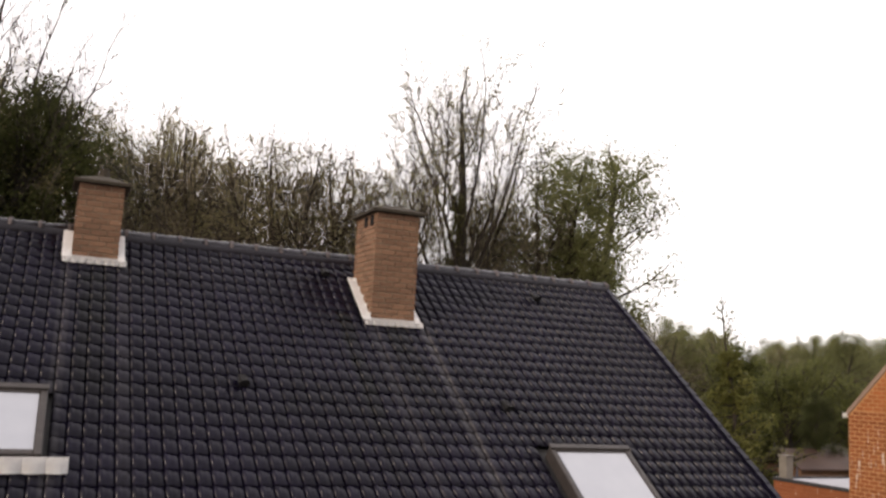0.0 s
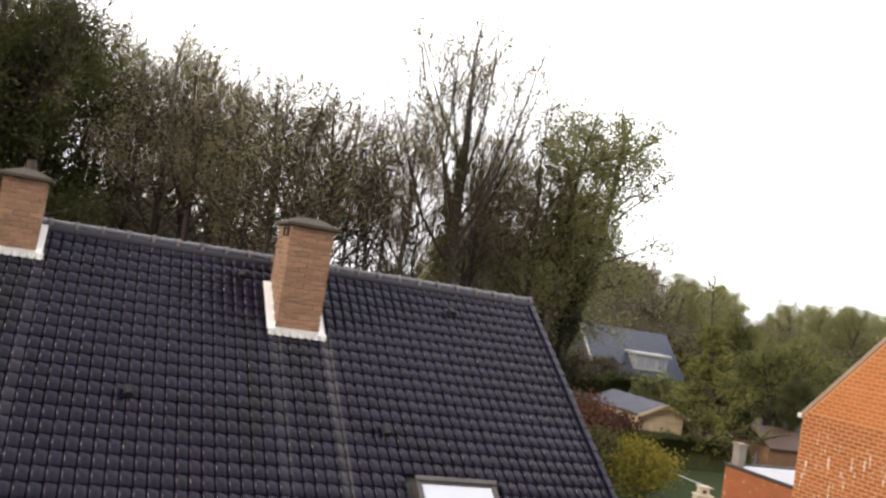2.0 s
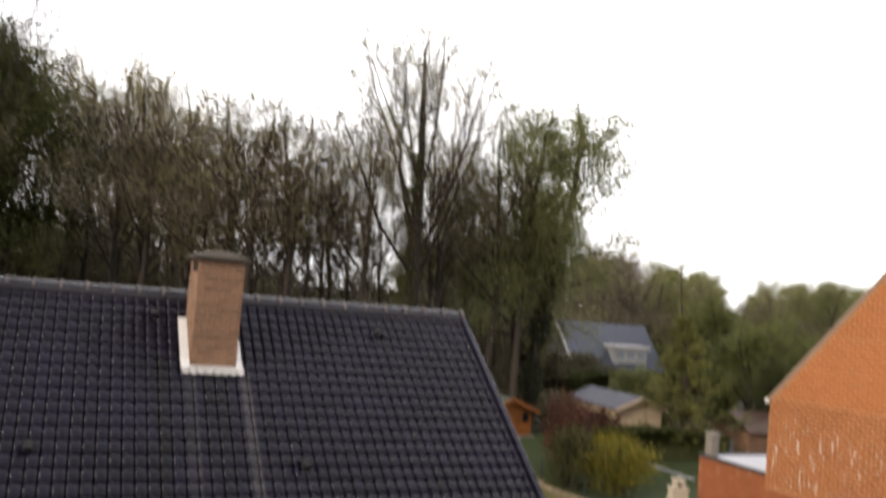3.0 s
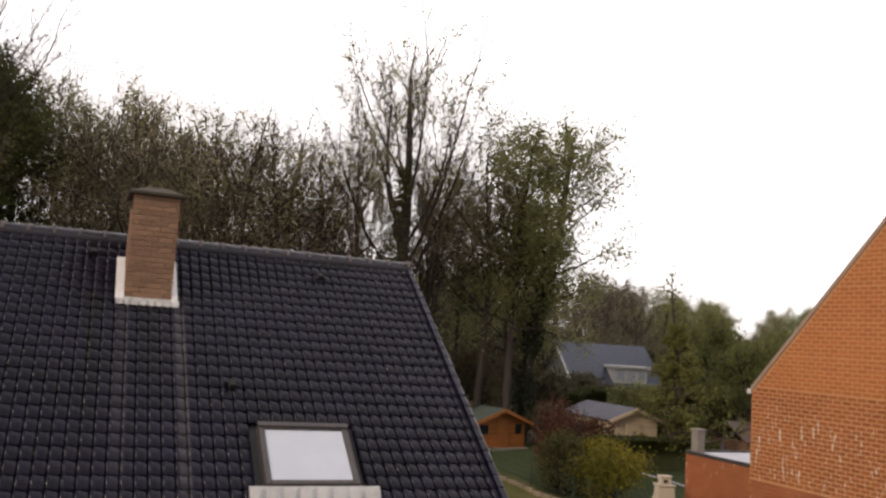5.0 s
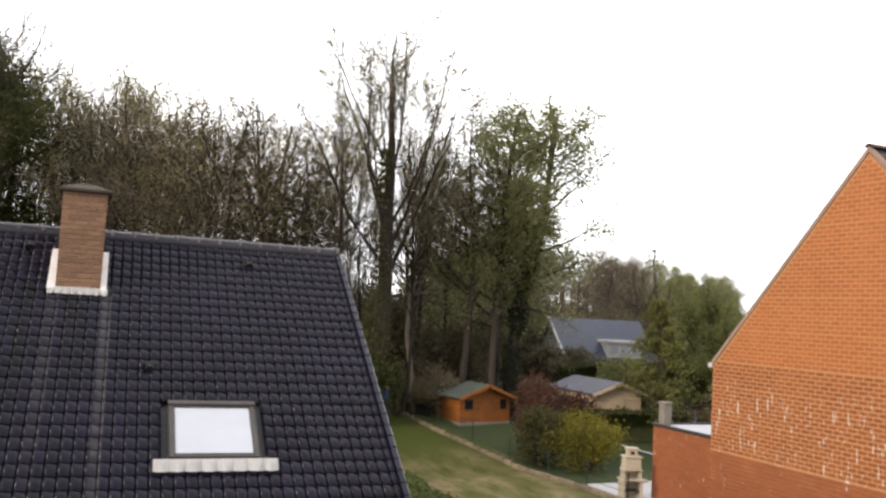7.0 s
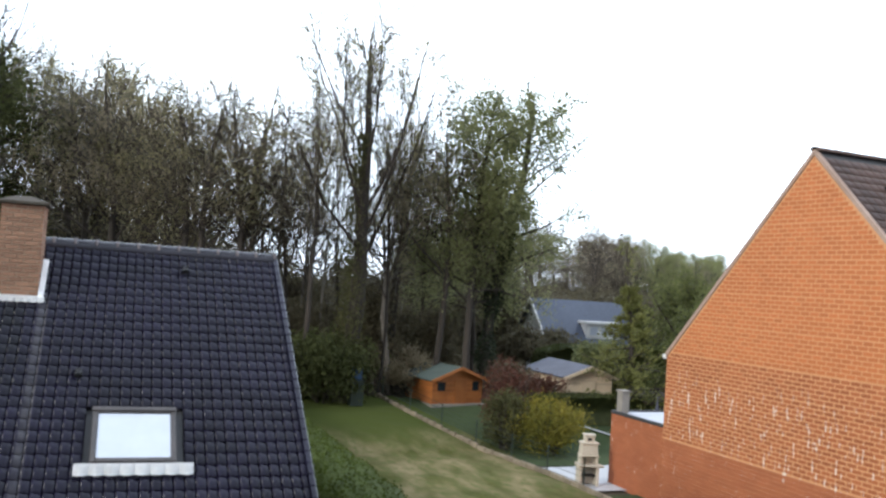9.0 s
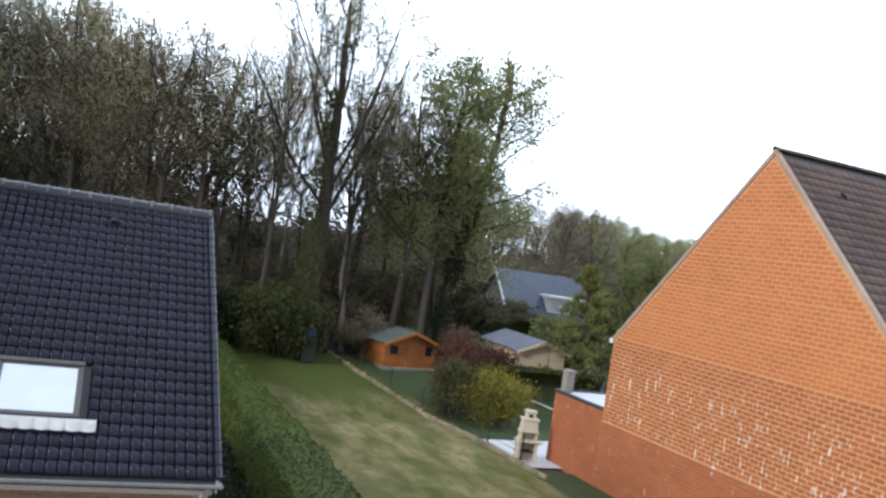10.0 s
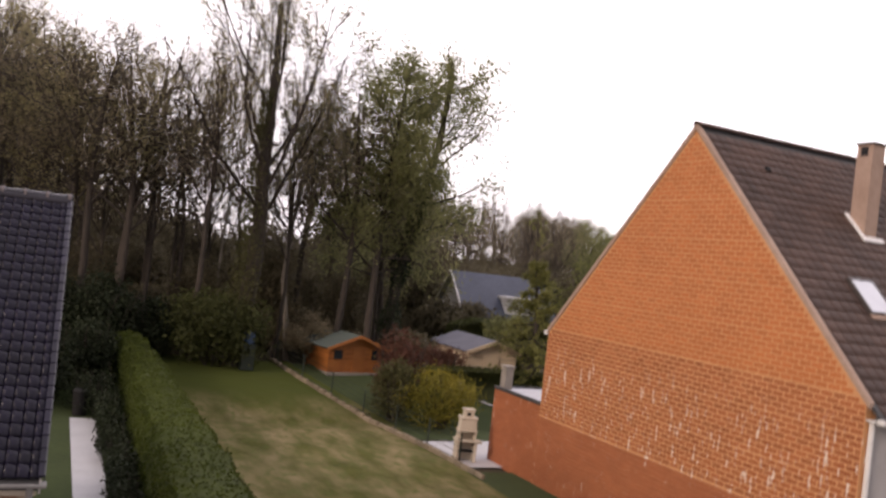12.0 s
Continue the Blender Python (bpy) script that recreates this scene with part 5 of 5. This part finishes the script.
def clear_of(x, s, w, g):
    """Whether a tile lies outside the chimneys and roof windows."""
    for x0, x1, s0, s1 in [(a, b, (c - EAVE_Y) / CP, (d - EAVE_Y) / CP) for a, b, c, d in CHIMNEYS] + SKYLIGHTS:
        if x + w > x0 + 0.03 and x < x1 - 0.03 and s + g > s0 + 0.05 and s < s1 - 0.08:
            return False
    return True


TW, TG = 0.152, 0.222
tile = tile_data(TW, TG)
me_tile = mesh_of("roof_tile", *tile, M_TILE, True)
rows_n = int(SLOPE / TG)
single, rest = [], []
for i in range(rows_n):
    s = 0.0 + i * TG
    k = 0
    while X_R - (k + 1) * TW > X_L:
        x = X_R - (k + 1) * TW
        if clear_of(x, s, TW, TG):
            m = on_roof(x, s, -0.022 + random.uniform(-0.002, 0.003)) @ Matrix.Rotation(random.uniform(-0.006, 0.006), 4, "Z") @ Matrix.Rotation(random.uniform(-0.01, 0.01), 4, "Y")
            (single if x > 2.0 and i < 15 else rest).append(m)
        k += 1
for m in single:
    put("roof_tile", me_tile, roof, m)
joined("roof_tiles", tile, rest, M_TILE, roof, "black interlocking roof tiles", True)
# back slope, plain courses
back = Matrix.Translation((0, 2 * RIDGE_Y - EAVE_Y, EAVE_Z)) @ Matrix.Rotation(math.pi, 4, "Z") @ Matrix.Rotation(PITCH, 4, "X")
joined("roof_tiles", tile, [back @ Matrix.Translation((-X_R + k * TW, i * TG, -0.022)) for i in range(rows_n) for k in range(int((X_R - X_L) / TW))], M_TILE, roof)


def ridge_data(r, ln):
    n = 8
    a = [(0.0, -r * math.cos(math.pi * i / n), 0.85 * r * math.sin(math.pi * i / n)) for i in range(n + 1)]
    b = [(ln, y * 0.9, z * 0.9) for _, y, z in a]
    c = [(0.002, y * 0.86, z * 0.86) for _, y, z in a]
    f = [(i, n + 1 + i, n + 2 + i, i + 1) for i in range(n)] + [(i, i + 1, 2 * n + 3 + i, 2 * n + 2 + i) for i in range(n)]
    return a + b + c, f


me_ridge = mesh_of("ridge_tile", *ridge_data(0.125, 0.40), M_RIDGE, True)
x = X_R + 0.03
while x > X_L:
    put("ridge_tile", me_ridge, roof, Matrix.Translation((x, RIDGE_Y, RIDGE_Z - 0.01)) @ Matrix.Rotation(math.pi + random.uniform(-0.015, 0.015), 4, "Z") @ Matrix.Rotation(random.uniform(-0.02, 0.02), 4, "Y"))
    x -= 0.36
# pale mortar bedding under the ridge tiles and at their joints
bm = bmesh.new()
for sy in (-1, 1):
    rows, x = [], X_L
    while x < X_R + 0.02:
        d = 0.015 * noise.noise(Vector((x * 6, sy, 0))) + 0.012 * abs(math.sin(x * math.pi / TW))
        rows.append([bm.verts.new((x, RIDGE_Y + sy * q, RIDGE_Z + h)) for q, h in ((0.108, 0.01), (0.128, 0.002), (0.142 + d, -0.058 - d), (0.13, -0.10))])
        x += TW / 4
    for a, c in zip(rows, rows[1:]):
        for k in range(3):
            bm.faces.new((a[k], c[k], c[k + 1], a[k + 1]))
part("ridge_bedding", bm, M_RIDGE, roof, "dark bedding below the ridge tiles", True)
me_joint = mesh_of("joint_mortar", *ridge_data(0.142, 0.05), M_BED, True)
x = X_R - 0.0
while x > X_L:
    put("joint_mortar", me_joint, roof, Matrix.Translation((x, RIDGE_Y, RIDGE_Z - 0.008)) @ Matrix.Rotation(math.pi, 4, "Z"))
    x -= 0.36
# verge tiles on the gable edge
bm = bmesh.new()
prism(bm, [(-0.03, 0.01), (0.045, 0.01), (0.045, -0.11), (0.058, -0.11), (0.058, 0.040), (0.04, 0.055), (-0.03, 0.045)], 0.0, TG + 0.02, "y")
me_verge = bpy.data.meshes.new("verge_tile")
bm.to_mesh(me_verge)
bm.free()
me_verge.materials.append(M_TILE)
for i in range(rows_n):
    put("verge_tile", me_verge, roof, on_roof(X_R - 0.02, i * TG, 0.012) @ Matrix.Rotation(-0.05, 4, "X"))

# brown tiles on the other roof, front slope
t2 = tile_data(0.30, 0.32, 0.35)
s2 = math.hypot(D2 + 0.33, (D2 + 0.33) * K2)
me_t2 = mesh_of("roof_tile", *t2, M_BROWN, True)
m0 = on_roof2(0, 0)
single, rest = [], []
for i in range(int(s2 / 0.32)):
    for k in range(int((L2 - 0.2) / 0.30)):
        x, s = 0.20 + 0.30 * k, -s2 + 0.32 * i
        m = m0 @ Matrix.Translation((x, s, -0.01 + random.uniform(-0.003, 0.003)))
        (single if k < 9 and i > 4 else rest).append(m)
for m in single:
    put("roof_tile", me_t2, roof2, m)
joined("roof_tiles", t2, rest, M_BROWN, roof2, "brown concrete roof tiles", True)
me_r2 = mesh_of("ridge_tile", *ridge_data(0.13, 0.42), M_BROWN, True)
for i in range(int(L2 / 0.38)):
    put("ridge_tile", me_r2, roof2, Matrix.Translation((-0.04 + 0.38 * i, 0, A2 + 0.0)))

# gable bricks in half bond
BW, BH = 0.335, 0.130
FACE = Matrix.Rotation(-math.pi / 2, 4, "Z")   # brick face towards -x


def lay(y0, y1, z0, z1, top, keep, bed=0.014):
    """Bricks on the gable face between two heights, under the rake."""
    near, others, cut = [], [], []
    i, z = 0, z0
    while z + BH <= z1:
        half = min((top(z + BH)), 99)
        a, b = max(y0, -half), min(y1, half)
        at = y0 - (BW / 2 if i % 2 else 0.0)
        while at < b:
            p, q = max(at, a), min(at + BW, b)
            if q - p > 0.06:
                m = Matrix.Translation((random.uniform(-0.002, 0.002), (p + q) / 2, z + BH / 2)) @ FACE
                if q - p > BW - 0.002:
                    (near if keep((p + q) / 2, z) else others).append(m)
                else:
                    cut.append(m @ Matrix.Diagonal(((q - p - 0.032) / (BW - 0.032), 1, 1, 1)))
            at += BW
        z += BH + (bed if i % 8 == 7 else 0.0)
        i += 1
    return near, others + cut


brick = brick_data(BW - 0.040, 0.02, BH - 0.032)
me_brick = mesh_of("brick", *brick, M_BRICK)
PAINT = 2.30
near, others = lay(-D2, D2, PAINT, E2 + 0.06, lambda z: D2 if z < E2 - 0.1 else (A2 - 0.18 - z) / K2, lambda y, z: y < -0.5 and 2.3 < z < 5.1)
me_low = mesh_of("brick", *brick, M_BRICK_LOW)
for m in near[:300]:
    put("brick", me_low, gable, m)
joined("bricks", brick, others + near[300:], M_BRICK_LOW, gable, "brown-orange bricks in half bond with pale joints")
upper = brick_data(BW - 0.034, 0.02, BH - 0.024)
near, others = lay(-D2, D2, PAINT + 22 * BH + 2 * 0.014 + 0.03, A2 - 0.2, lambda z: (A2 - 0.18 - z) / K2, lambda y, z: False)
joined("bricks", upper, near + others, M_BRICK, gable, "orange bricks in half bond")
low_brick = brick_data(BW - 0.001, 0.02, BH - 0.001)
near, others = lay(-D2, D2, -0.35, PAINT, lambda z: 99, lambda y, z: False, 0.0)
joined("bricks", low_brick, others, M_PAINTED, gable, "smooth red-brown painted lower bricks")
near, others = lay(D2 + 0.003, ANX, -0.35, 2.70, lambda z: 99, lambda y, z: False, 0.0)
joined("bricks", low_brick, others, M_PAINTED, annex, "orange bricks of the annex wall")
# front wall bricks of the black-roofed house
fb = brick_data(0.19, 0.016, 0.062)
me_fb = mesh_of("brick", *fb, M_TAN)
wall_ob = next(o for o in house.children if o.name.startswith("wall"))
single, rest = [], []
for i in range(int((EAVE_Z - 0.27) / 0.074)):
    z = EAVE_Z - 0.29 - 0.074 * i
    x = X_R - 0.26 - (0.1 if i % 2 else 0)
    while x > X_L + 0.4:
        m = Matrix.Translation((x, 8.836 + random.uniform(-0.002, 0.002), z))
        (single if i < 11 and x > 0.0 else rest).append(m)
        x -= 0.202
for m in single[:290]:
    put("brick", me_fb, wall_ob, m)
joined("bricks", fb, rest + single[290:], M_TAN, wall_ob, "tan facing bricks")
